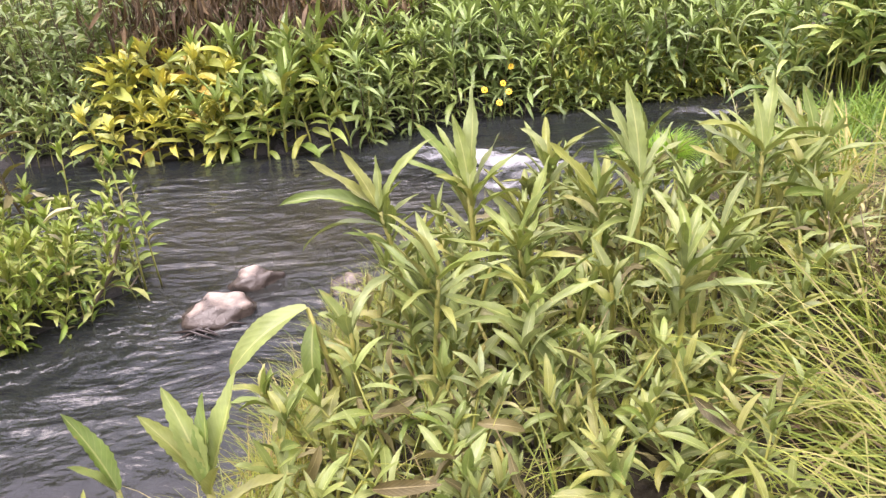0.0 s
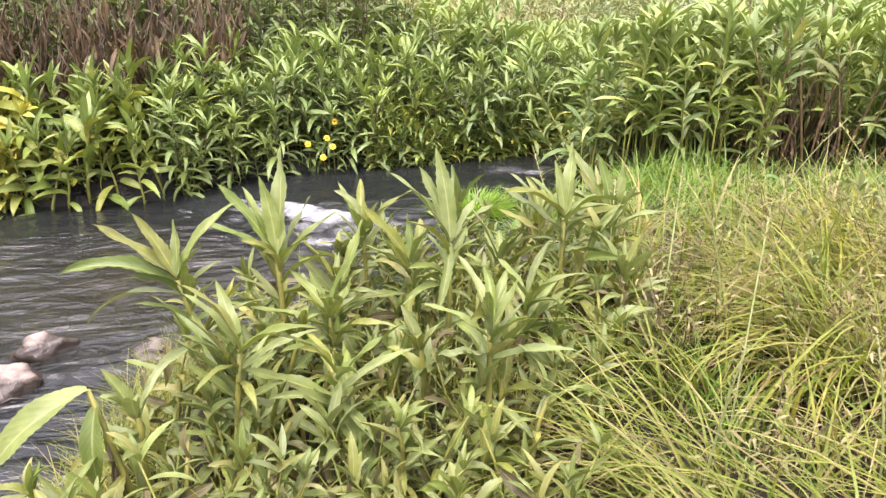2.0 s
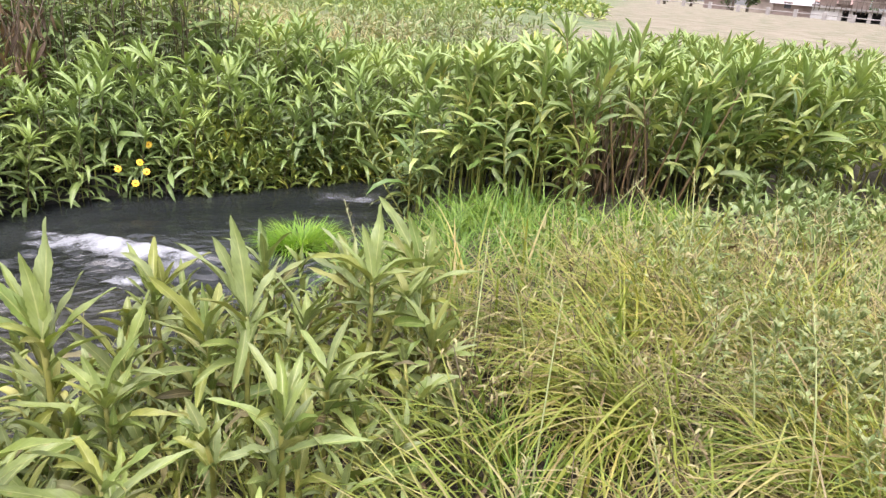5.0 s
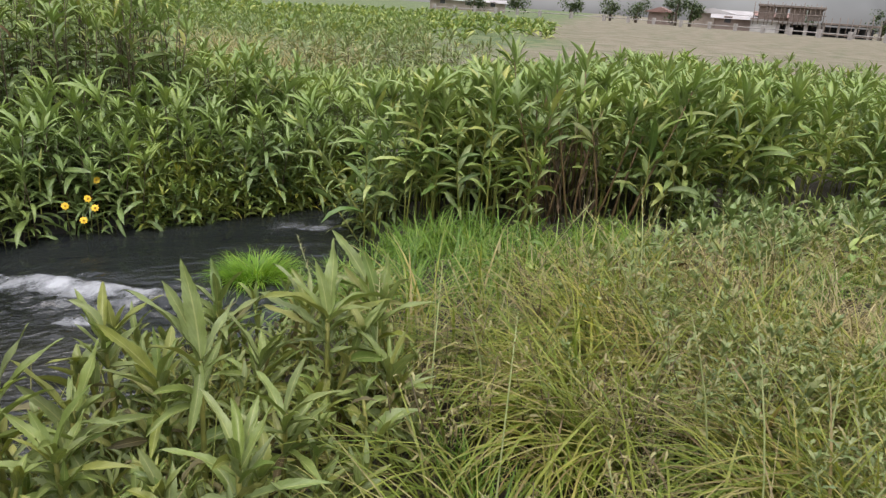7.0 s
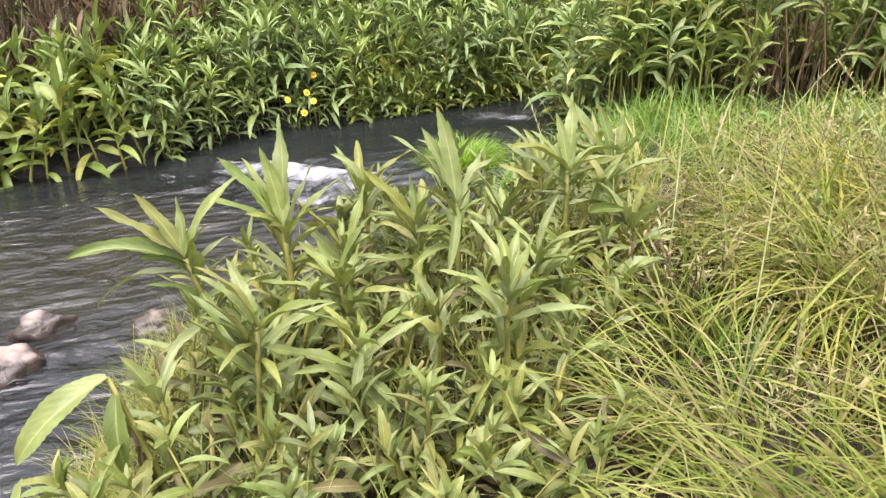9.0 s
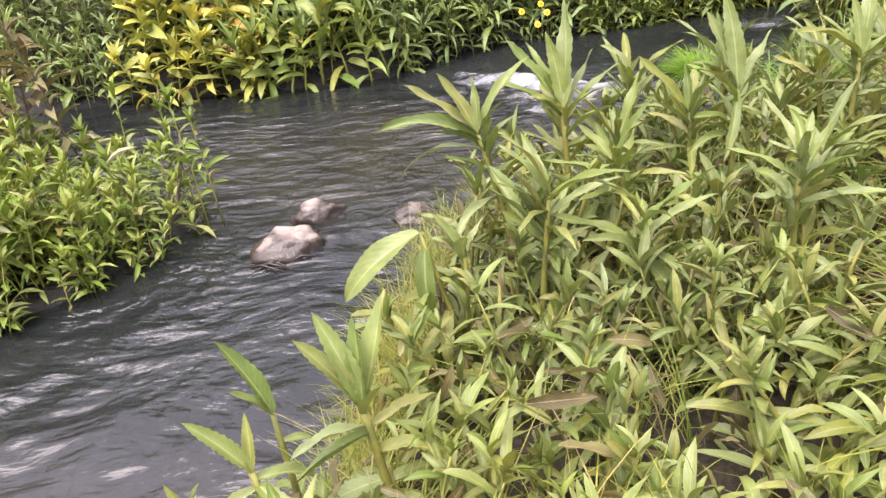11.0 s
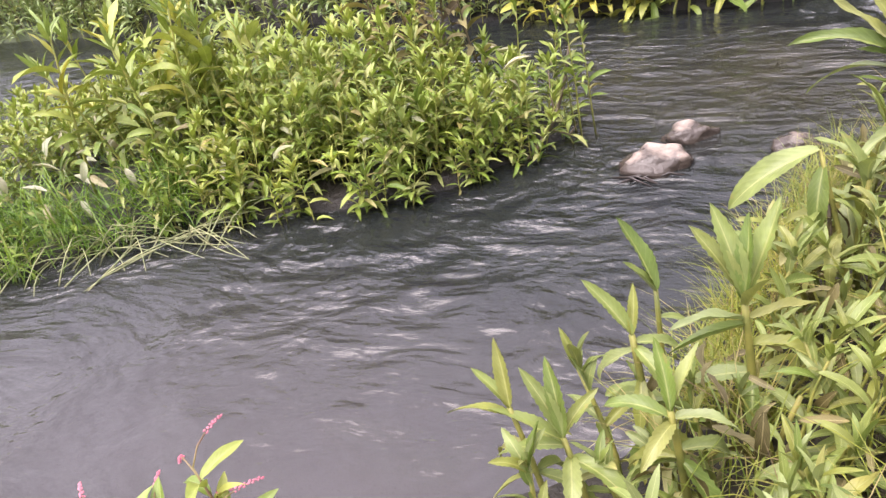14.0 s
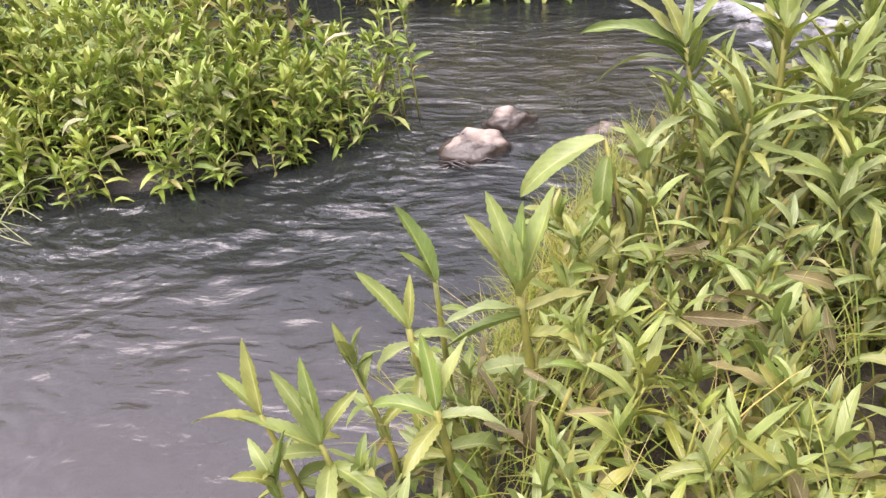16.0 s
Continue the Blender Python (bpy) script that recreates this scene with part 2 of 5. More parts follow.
def ground_material():
    m, nt, bsdf = material("earth")
    geo = nt.nodes.new("ShaderNodeNewGeometry")
    pos = geo.outputs["Position"]
    sep = nt.nodes.new("ShaderNodeSeparateXYZ")
    nt.links.new(pos, sep.inputs[0])
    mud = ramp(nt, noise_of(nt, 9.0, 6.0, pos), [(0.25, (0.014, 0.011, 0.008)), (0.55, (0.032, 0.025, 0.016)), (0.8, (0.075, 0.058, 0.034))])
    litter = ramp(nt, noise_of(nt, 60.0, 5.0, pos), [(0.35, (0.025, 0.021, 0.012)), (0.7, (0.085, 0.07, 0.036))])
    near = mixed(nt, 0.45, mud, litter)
    field = ramp(nt, noise_of(nt, 0.9, 6.0, pos), [(0.3, (0.09, 0.10, 0.045)), (0.5, (0.165, 0.14, 0.09)), (0.75, (0.22, 0.19, 0.135))])
    green = ramp(nt, noise_of(nt, 1.3, 6.0, pos), [(0.3, (0.04, 0.075, 0.022)), (0.5, (0.09, 0.125, 0.04)), (0.65, (0.15, 0.16, 0.07)), (0.8, (0.22, 0.20, 0.09))])
    # the dry pasture lies east of the green plots
    side = maths(nt, "SUBTRACT", maths(nt, "MULTIPLY", sep.outputs[0], 1.25), sep.outputs[1])
    wobble = maths(nt, "MULTIPLY_ADD", noise_of(nt, 0.12, 3.0, pos), 16.0, -10.0)
    clods = maths(nt, "MULTIPLY_ADD", noise_of(nt, 1.6, 5.0, pos), 14.0, -7.0)
    dry = node(nt, "MapRange", From_Min=-9.5, From_Max=-4.5)
    nt.links.new(maths(nt, "ADD", maths(nt, "ADD", side, wobble), clods), dry.inputs[0])
    far = mixed(nt, dry.outputs[0], green, field)
    dist = node(nt, "VectorMath")
    dist.operation = "LENGTH"
    nt.links.new(pos, dist.inputs[0])
    fac = node(nt, "MapRange", From_Min=9.0, From_Max=14.0)
    nt.links.new(dist.outputs["Value"], fac.inputs[0])
    # wet mud by the water, darkened further to paint in shade under overhanging plants
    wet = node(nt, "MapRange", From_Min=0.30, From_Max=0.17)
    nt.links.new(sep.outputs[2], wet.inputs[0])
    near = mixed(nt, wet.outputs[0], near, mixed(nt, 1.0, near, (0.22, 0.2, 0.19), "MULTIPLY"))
    nt.links.new(mixed(nt, fac.outputs[0], near, far), bsdf.inputs["Base Color"])
    nt.links.new(maths(nt, "MULTIPLY_ADD", wet.outputs[0], -0.4, 0.88), bsdf.inputs["Roughness"])
    nt.links.new(bump(nt, noise_of(nt, 45.0, 6.0, pos), 0.7, 0.03), bsdf.inputs["Normal"])
    return m


def zone(nt, pos, centre, size):
    """1 in the middle of an oval on the water, falling to 0 outside."""
    m = node(nt, "Mapping", Location=(-centre[0] / size[0], -centre[1] / size[1], 0), Scale=(1 / size[0], 1 / size[1], 0))
    nt.links.new(pos, m.inputs[0])
    n = node(nt, "VectorMath")
    n.operation = "LENGTH"
    nt.links.new(m.outputs[0], n.inputs[0])
    r = node(nt, "MapRange", From_Min=1.6, From_Max=0.2)
    nt.links.new(n.outputs["Value"], r.inputs[0])
    return r.outputs[0]


def water_material():
    """Murky running water: part of the bed shows through, the rest is sediment under a glossy rippled skin."""
    m, nt, bsdf = material("stream_water")
    pos = nt.nodes.new("ShaderNodeNewGeometry").outputs["Position"]
    flow = node(nt, "Mapping", Rotation=(0, 0, radians(-14)), Scale=(0.75, 1.5, 1.0))
    nt.links.new(pos, flow.inputs[0])
    murk = ramp(nt, noise_of(nt, 1.1, 4.0, flow.outputs[0]), [(0.3, (0.010, 0.013, 0.014)), (0.7, (0.026, 0.029, 0.028))])
    silt = zone(nt, pos, (-1.5, 0.6), (2.2, 0.9))
    murk = mixed(nt, silt, murk, (0.066, 0.061, 0.062))
    shoal = maths(nt, "MULTIPLY", zone(nt, pos, (-0.75, 4.0), (0.9, 0.75)), noise_of(nt, 2.2, 4.0, flow.outputs[0]))
    murk = mixed(nt, maths(nt, "MULTIPLY", shoal, 0.28), murk, (0.13, 0.10, 0.046))
    bsdf.inputs["IOR"].default_value = 1.5
    bsdf.inputs["Specular IOR Level"].default_value = 0.55
    # ripples in three sizes, drawn out along the flow and shifted by slow eddies
    eddy = node(nt, "TexNoise", Scale=1.3, Detail=1.0)
    nt.links.new(pos, eddy.inputs["Vector"])
    sway = node(nt, "VectorMath")
    sway.operation = "MULTIPLY_ADD"
    nt.links.new(eddy.outputs["Color"], sway.inputs[0])
    sway.inputs[1].default_value = (0.5, 0.5, 0.0)
    nt.links.new(flow.outputs[0], sway.inputs[2])
    h = maths(nt, "ADD", noise_of(nt, 4.2, 1.0, sway.outputs[0]), maths(nt, "MULTIPLY", noise_of(nt, 10.0, 1.5, sway.outputs[0]), 0.55))
    h = maths(nt, "ADD", h, maths(nt, "MULTIPLY", noise_of(nt, 26.0, 2.0, sway.outputs[0]), 0.2))
    calm = node(nt, "MapRange", From_Min=0.38, From_Max=0.62, To_Min=0.6, To_Max=1.25)
    nt.links.new(noise_of(nt, 0.8, 2.0, pos), calm.inputs[0])
    still = maths(nt, "MULTIPLY_ADD", silt, -0.88, 1.0)
    sep = nt.nodes.new("ShaderNodeSeparateXYZ")
    nt.links.new(pos, sep.inputs[0])
    lee = node(nt, "MapRange", From_Min=4.7, From_Max=5.5, To_Min=1.0, To_Max=0.35)
    nt.links.new(sep.outputs[1], lee.inputs[0])
    still = maths(nt, "MULTIPLY", still, lee.outputs[0])
    nt.links.new(bump(nt, maths(nt, "MULTIPLY", h, maths(nt, "MULTIPLY", calm.outputs[0], still)), 1.0, 0.062), bsdf.inputs["Normal"])
    # white water: a curling crest below the drop, streaks running from it, and a few small breaks
    wander = maths(nt, "MULTIPLY_ADD", noise_of(nt, 4.0, 3.0, pos), 0.26, -0.13)
    ahead = maths(nt, "ADD", maths(nt, "MULTIPLY_ADD", sep.outputs[0], 0.56, maths(nt, "MULTIPLY_ADD", sep.outputs[1], 0.83, -4.34)), wander)
    side = maths(nt, "MULTIPLY_ADD", sep.outputs[0], 0.83, maths(nt, "MULTIPLY_ADD", sep.outputs[1], -0.56, 2.62))
    edge = node(nt, "MapRange", From_Min=0.05, From_Max=-0.01)
    nt.links.new(ahead, edge.inputs[0])
    tail = node(nt, "MapRange", From_Min=-0.6, From_Max=-0.02)
    nt.links.new(ahead, tail.inputs[0])
    span = node(nt, "MapRange", From_Min=0.85, From_Max=0.45)
    nt.links.new(maths(nt, "ABSOLUTE", side), span.inputs[0])
    foam_at = maths(nt, "MULTIPLY", maths(nt, "MULTIPLY", edge.outputs[0], tail.outputs[0]), span.outputs[0])
    foam_at = maths(nt, "ADD", foam_at, maths(nt, "MULTIPLY", zone(nt, pos, (0.22, 4.45), (0.22, 0.1)), 0.7))
    foam_at = maths(nt, "ADD", foam_at, maths(nt, "MULTIPLY", zone(nt, pos, (-1.62, 4.25), (0.5, 0.3)), 0.4))
    foam_at = maths(nt, "ADD", foam_at, maths(nt, "MULTIPLY", zone(nt, pos, (2.0, 5.75), (0.7, 0.3)), 0.62))
    grainy = maths(nt, "ADD", maths(nt, "MULTIPLY", noise_of(nt, 5.0, 3.0, sway.outputs[0], 0.6), 0.7), maths(nt, "MULTIPLY", noise_of(nt, 34.0, 5.0, pos, 0.7), 0.35))
    froth = maths(nt, "MULTIPLY", maths(nt, "ADD", grainy, -0.2), foam_at)
    froth_fac = node(nt, "MapRange", From_Min=0.17, From_Max=0.42)
    nt.links.new(froth, froth_fac.inputs[0])
    froth_fac = froth_fac.outputs[0]
    nt.links.new(mixed(nt, froth_fac, murk, (0.42, 0.43, 0.45)), bsdf.inputs["Base Color"])
    nt.links.new(maths(nt, "MULTIPLY_ADD", froth_fac, 0.5, 0.07), bsdf.inputs["Roughness"])
    clear = node(nt, "BsdfTransparent")
    clear.inputs[0].default_value = (0.75, 0.68, 0.52, 1)
    mix = node(nt, "MixShader", Fac=0.82)
    nt.links.new(clear.outputs[0], mix.inputs[1])
    nt.links.new(bsdf.outputs[0], mix.inputs[2])
    nt.links.new(mix.outputs[0], nt.nodes["Material Output"].inputs[0])
    return m


def stone_material(name, pale, dark):
    m, nt, bsdf = material(name)
    pos = nt.nodes.new("ShaderNodeNewGeometry").outputs["Position"]
    sep = nt.nodes.new("ShaderNodeSeparateXYZ")
    nt.links.new(pos, sep.inputs[0])
    col = ramp(nt, noise_of(nt, 14.0, 6.0, pos), [(0.3, dark), (0.6, pale)])
    col = mixed(nt, 0.35, col, ramp(nt, noise_of(nt, 90.0, 3.0, pos), [(0.3, dark), (0.7, pale)]))
    wet = node(nt, "MapRange", From_Min=0.095, From_Max=0.06)
    nt.links.new(maths(nt, "ADD", sep.outputs[2], maths(nt, "MULTIPLY_ADD", noise_of(nt, 11.0, 3.0, pos), 0.12, -0.06)), wet.inputs[0])
    col = mixed(nt, wet.outputs[0], col, tuple(v * 0.28 for v in dark))
    nt.links.new(col, bsdf.inputs["Base Color"])
    nt.links.new(maths(nt, "MULTIPLY_ADD", wet.outputs[0], -0.55, 0.8), bsdf.inputs["Roughness"])
    nt.links.new(bump(nt, noise_of(nt, 60.0, 6.0, pos), 0.6, 0.01), bsdf.inputs["Normal"])
    return m


def plain_material(name, a, b, scale=2.0, rough=0.8):
    m, nt, bsdf = material(name)
    pos = nt.nodes.new("ShaderNodeNewGeometry").outputs["Position"]
    nt.links.new(ramp(nt, noise_of(nt, scale, 5.0, pos), [(0.3, a), (0.7, b)]), bsdf.inputs["Base Color"])
    bsdf.inputs["Roughness"].default_value = rough
    return m


earth = ground_material()
water_skin = water_material()
stone_pale = stone_material("pale_stone", (0.40, 0.325, 0.275), (0.20, 0.155, 0.125))
stone_bed = stone_material("bed_stone", (0.36, 0.29, 0.17), (0.17, 0.13, 0.08))
petal_yellow = plain_material("petal_yellow", (0.72, 0.42, 0.01), (0.85, 0.58, 0.02), 30.0, 0.5)
petal_heart = plain_material("petal_heart", (0.35, 0.18, 0.01), (0.5, 0.28, 0.02), 60.0, 0.8)
petal_pink = plain_material("petal_pink", (0.40, 0.08, 0.13), (0.58, 0.22, 0.27), 60.0, 0.5)

# ---- shape of the land ----
FAR_BANK = [(-40, 9.5), (-10.6, 6.2), (-5, 5.85), (-3.4, 5.5), (-2.6, 5.5), (-1.2, 5.46), (-0.8, 5.5), (-0.5, 5.9), (0.35, 6.05), (1.2, 6.12), (1.8, 6.25), (2.4, 6.45), (3.2, 7.0), (4.5, 8.2), (7, 10.5), (14, 15)]
NEAR_BANK = [(15, 13.5), (8, 9.6), (5.4, 7.9), (4.0, 6.8), (3.1, 6.1), (2.5, 5.7), (2.3, 5.25), (2.17, 4.76), (1.94, 4.38), (1.6, 4.1), (1.2, 3.75), (0.7, 3.4), (0.2, 3.0), (-0.15, 2.75), (-0.5, 2.45), (-0.58, 2.0), (-0.62, 1.6), (-0.74, 1.1), (-1.2, 0.72), (-1.9, 0.42), (-2.7, 0.1), (-4, -0.6), (-8, -2.2), (-40, -9)]
ISLAND = [(-1.58, 3.25), (-1.7, 3.04), (-2.0, 2.60), (-2.5, 2.28), (-3.1, 2.12), (-3.5, 2.06), (-3.9, 1.55), (-5, 1.15), (-8, 0.7), (-8, 2.6), (-5.5, 3.4), (-4.2, 3.7), (-3, 3.75), (-2.2, 3.65), (-1.7, 3.45)]
STREAM = FAR_BANK + NEAR_BANK
FIELD = [(2.2, 5.15), (2.45, 4.75), (2.75, 4.35), (3.1, 4.12), (3.6, 4.05), (4.2, 4.2), (4.6, 4.2), (5.4, 3.9), (6.6, 3.2), (8.5, 2.2), (12, 1.0), (17, 6), (15, 13), (8, 9.3), (5.4, 7.6), (4.0, 6.5), (3.1, 5.9), (2.5, 5.6)]


def signed(poly, x, y):
    """Distance to the outline of a polygon, positive inside."""
    x, y = np.asarray(x, float), np.asarray(y, float)
    best = np.full(x.shape, 1e9)
    inside = np.zeros(x.shape, bool)
    for (ax, ay), (bx, by) in zip(poly, poly[1:] + poly[:1]):
        dx, dy = bx - ax, by - ay
        t = np.clip(((x - ax) * dx + (y - ay) * dy) / (dx * dx + dy * dy), 0, 1)
        best = np.minimum(best, np.hypot(x - ax - t * dx, y - ay - t * dy))
        cross = (ay > y) != (by > y)
        with np.errstate(divide="ignore", invalid="ignore"):
            inside ^= cross & (x < (bx - ax) * (y - ay) / (by - ay + 1e-12) + ax)
    return np.where(inside, best, -best)


def step01(v, a, b):
    t = np.clip((v - a) / (b - a), 0, 1)
    return t * t * (3 - 2 * t)


def height(x, y):
    x, y = np.asarray(x, float), np.asarray(y, float)
    d = signed(STREAM, x, y)
    isl = signed(ISLAND, x, y)
    land = 0.30 + 0.16 * step01(x, 0.3, 2.0) * step01(5.0 - y, 0, 2.5)
    land = 0.2 * step01(-d, -0.02, 0.07) + (land - 0.2) * step01(-d, 0.05, 0.5)
    bed = -0.34 * step01(d, -0.03, 0.45)
    z = np.where(d > 0, bed, land)
    z = np.where(isl > -0.12, np.maximum(z, -0.12 + 0.17 * step01(isl, -0.12, 0.14)), z)
    r = np.hypot(x, y)
    z = z + 0.02 * np.sin(x * 5.1 + 1.3 * np.sin(y * 3.7)) * np.sin(y * 4.3 + x) * step01(-d, 0, 0.3)
    rise = 0.20 * step01(r, 12, 26) + 1.05 * step01(r, 26, 85) * step01(x - 0.4 * y, -30, 25) + 2.2 * step01(r, 110, 400)
    return z + np.where(d > 0, 0, rise)


def ground_at(x, y):
    return float(height(np.array([x]), np.array([y]))[0])


def outward(a, b, fine, reach, n):
    """Even steps between a and b, growing steps beyond, as far as reach."""
    mid = np.arange(a, b + fine / 2, fine)
    grow = np.geomspace(fine, reach, n)
    return np.concatenate([(mid[0] - grow)[::-1], mid, mid[-1] + grow])


def mesh_of(name, verts, faces, mat, uvs=None, smooth=True):
    me = bpy.data.meshes.new(name)
    me.from_pydata(verts if isinstance(verts, list) else verts.tolist(), [], faces if isinstance(faces, list) else faces.tolist())
    if uvs is not None:
        layer = me.uv_layers.new(name="uv")
        loops = np.empty(len(me.loops), np.int32)
        me.loops.foreach_get("vertex_index", loops)
        layer.data.foreach_set("uv", np.asarray(uvs, np.float32)[loops].ravel())
    if mat is not None:
        me.materials.append(mat)
    if smooth:
        me.polygons.foreach_set("use_smooth", [True] * len(me.polygons))
    return me


def sheet(name, xs, ys, zfun, mat):
    gx, gy = np.meshgrid(xs, ys)
    gz = zfun(gx, gy)
    nx, ny = len(xs), len(ys)
    v = np.stack([gx, gy, gz], -1).reshape(-1, 3)
    i = np.arange((ny - 1) * (nx - 1))
    a = (i // (nx - 1)) * nx + i % (nx - 1)
    f = np.stack([a, a + 1, a + nx + 1, a + nx], 1)
    return new(name, mesh_of(name, v, f, mat))


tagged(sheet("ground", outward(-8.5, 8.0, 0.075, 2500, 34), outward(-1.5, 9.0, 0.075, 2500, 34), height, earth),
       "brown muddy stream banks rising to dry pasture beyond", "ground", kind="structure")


def speckle(x, y, seed):
    """Smooth random values between -1 and 1 on a lattice of unit cells."""
    ix, iy = np.floor(x), np.floor(y)
    fx, fy = x - ix, y - iy
    fx, fy = fx * fx * fx * (fx * (6 * fx - 15) + 10), fy * fy * fy * (fy * (6 * fy - 15) + 10)

    def corner(a, b):
        q = np.sin(a * 127.1 + b * 311.7 + seed * 74.7) * 43758.5453
        return 2 * (q - np.floor(q)) - 1

    low = corner(ix, iy) * (1 - fx) + corner(ix + 1, iy) * fx
    high = corner(ix, iy + 1) * (1 - fx) + corner(ix + 1, iy + 1) * fx
    return low * (1 - fy) + high * fy


def waves(x, y):
    """Low running waves: choppy in the current beside the island and over the riffle, calm by the near bank."""
    u, v = 0.93 * x + 0.36 * y, -0.36 * x + 0.93 * y
    v = v + 0.10 * speckle(u * 1.4, v * 1.4, 3)
    current = step01(y + 0.42 * x, 0.45, 1.2) * (0.55 + 0.45 * step01(2.9 - y - 0.1 * x, 0, 0.9))
    band = np.exp(-((y - 1.75 + 0.25 * (x + 2.4)) / 0.45) ** 2) * step01(-0.9 - x, 0, 0.8)
    rough = 0.025 + 0.42 * current + 0.5 * band
    z = 0.014 * speckle(u * 2.6, v * 5.5, 1) + 0.008 * speckle(u * 6.0, v * 12.0, 2)
    z = z + 0.010 * (1 - 2 * np.abs(speckle(u * 2.2 + 5, v * 6.5, 4))) * (speckle(u * 0.9, v * 0.9, 5) > -0.2)
    z = z + 0.0035 * speckle(u * 11, v * 21, 6)
    ahead = 0.56 * x + 0.83 * y - 4.34 + 0.07 * speckle(x * 4, y * 4, 8)
    side = 0.83 * x - 0.56 * y + 2.62
    near_drop = step01(1.2 - np.abs(side), 0, 0.5)
    drop = 0.05 * step01(ahead, -0.08, 0.12) * step01(x, -0.6, 0.3)
    crest = 0.035 * np.exp(-((ahead + 0.06) / 0.07) ** 2) * near_drop
    chop = near_drop * np.exp(-((ahead + 0.3) / 0.32) ** 2) * (0.026 * speckle(x * 7, y * 9, 9) + 0.016 * speckle(x * 15, y * 18, 10))
    # the water piles up against the stones and trails off behind them
    wake = 0.02 * np.exp(-((x + 0.9) / 0.12) ** 2 - ((y - 2.98) / 0.16) ** 2) + 0.02 * np.exp(-((x + 0.84) / 0.1) ** 2 - ((y - 3.25) / 0.12) ** 2)
    return z * rough + drop + crest + chop + wake


tagged(sheet("water", outward(-5.0, 3.0, 0.021, 36, 16), outward(0.3, 6.6, 0.021, 9, 10), waves, water_skin),
       "grey rippled stream water reflecting an overcast sky", "stream", kind="structure")

# ---- plant building ----
def leaf_shape(length, width, arch, fold=0.25, segs=7, cols=4, jag=0.0, wave=0.0, broad=0.75, twist=0.0, sickle=0.0):
    """A lance-shaped leaf from the origin along +y: it arches down by arch (radians), its halves fold up by
    fold, it turns about its rib by twist and swings sideways by sickle."""
    s = np.linspace(0, 1, segs + 1)
    ang = arch * (s ** 1.3)
    ds = length / segs
    y = np.concatenate([[0], np.cumsum(np.cos((ang[1:] + ang[:-1]) / 2) * ds)])
    z = np.concatenate([[0], -np.cumsum(np.sin((ang[1:] + ang[:-1]) / 2) * ds)])
    w = (s + 0.03) ** broad * (1.0 - s) ** 0.82
    w = 0.5 * width * w / w.max()
    w[-1] = 0.0006
    w[0] = max(w[0], 0.05 * width)
    us = np.linspace(-1, 1, cols + 1)
    v, uv = [], []
    for i in range(segs + 1):
        tw, bend = twist * s[i] ** 1.2, sickle * length * s[i] ** 2
        for u in us:
            edge = 1.0 - (jag * (i % 2) if abs(u) == 1 else 0)
            lift = fold * (1.15 - 0.5 * s[i]) * abs(u) * w[i] + wave * width * math.sin(s[i] * 14 + (2 if u > 0 else 0)) * abs(u) * (1 if 0 < i < segs else 0)
            px = u * w[i] * edge * math.cos(fold * 0.6)
            px, lift = px * math.cos(tw) - lift * math.sin(tw), px * math.sin(tw) + lift * math.cos(tw)
            v.append((px + bend, y[i] + lift * math.sin(ang[i]), z[i] + lift * math.cos(ang[i])))
            uv.append((0.5 + u / 2, s[i]))
    n = cols + 1
    f = [(i * n + j, i * n + j + 1, (i + 1) * n + j + 1, (i + 1) * n + j) for i in range(segs) for j in range(cols)]
    return np.array(v), np.array(f), np.array(uv)


def tube(points, radii, sides=6):
    """A tapered round stalk along a row of points."""
    pts = [Vector(p) for p in points]
    v, f, uv = [], [], []
    for i, p in enumerate(pts):
        d = (pts[min(i + 1, len(pts) - 1)] - pts[max(i - 1, 0)]).normalized()
        a = d.cross(Vector((0.3, 0.9, 0.1))).normalized()
        b = d.cross(a)
        for k in range(sides):
            t = 2 * math.pi * k / sides
            v.append(tuple(p + (a * math.cos(t) + b * math.sin(t)) * radii[i]))
            uv.append((k / sides, i / (len(pts) - 1)))
    for i in range(len(pts) - 1):
        for k in range(sides):
            f.append((i * sides + k, i * sides + (k + 1) % sides, (i + 1) * sides + (k + 1) % sides, (i + 1) * sides + k))
    f.append(tuple(range(sides))[::-1])
    f.append(tuple((len(pts) - 1) * sides + k for k in range(sides)))
    return v, f, uv


def stalk_mesh(name, points, radii, mat, sides=6):
    v, f, _ = tube(points, radii, sides)
    return mesh_of(name, v, f, mat)


class Mass:
    """Many small pieces joined into one mesh."""

    def __init__(self):
        self.v, self.f, self.uv, self.n = [], [], [], 0

    def add(self, shape, m):
        v, f, uv = shape
        a = np.array(m)
        self.v.append(v @ a[:3, :3].T + a[:3, 3])
        self.f.append(np.asarray(f) + self.n)
        self.uv.append(uv)
        self.n += len(v)

    def stalk(self, points, radii, sides=4):
        v, f, uv = tube(points, radii, sides)
        f = [q for q in f if len(q) == 4]
        self.v.append(np.array(v))
        self.f.append(np.array(f) + self.n)
        self.uv.append(np.array(uv))
        self.n += len(v)

    def mesh(self, name, mat):
        return mesh_of(name, np.concatenate(self.v), np.concatenate(self.f), mat, np.concatenate(self.uv))


def turned(pos, az, el, size=1.0, roll=0.0):
    """Leaf pose: grows from pos towards compass az (degrees from +x, anticlockwise), raised by el."""
    return Matrix.Translation(pos) @ Euler((0, 0, radians(az - 90))).to_matrix().to_4x4() @ Euler((radians(el), 0, 0)).to_matrix().to_4x4() @ Euler((0, radians(roll), 0)).to_matrix().to_4x4() @ Matrix.Diagonal((size, size, size, 1))


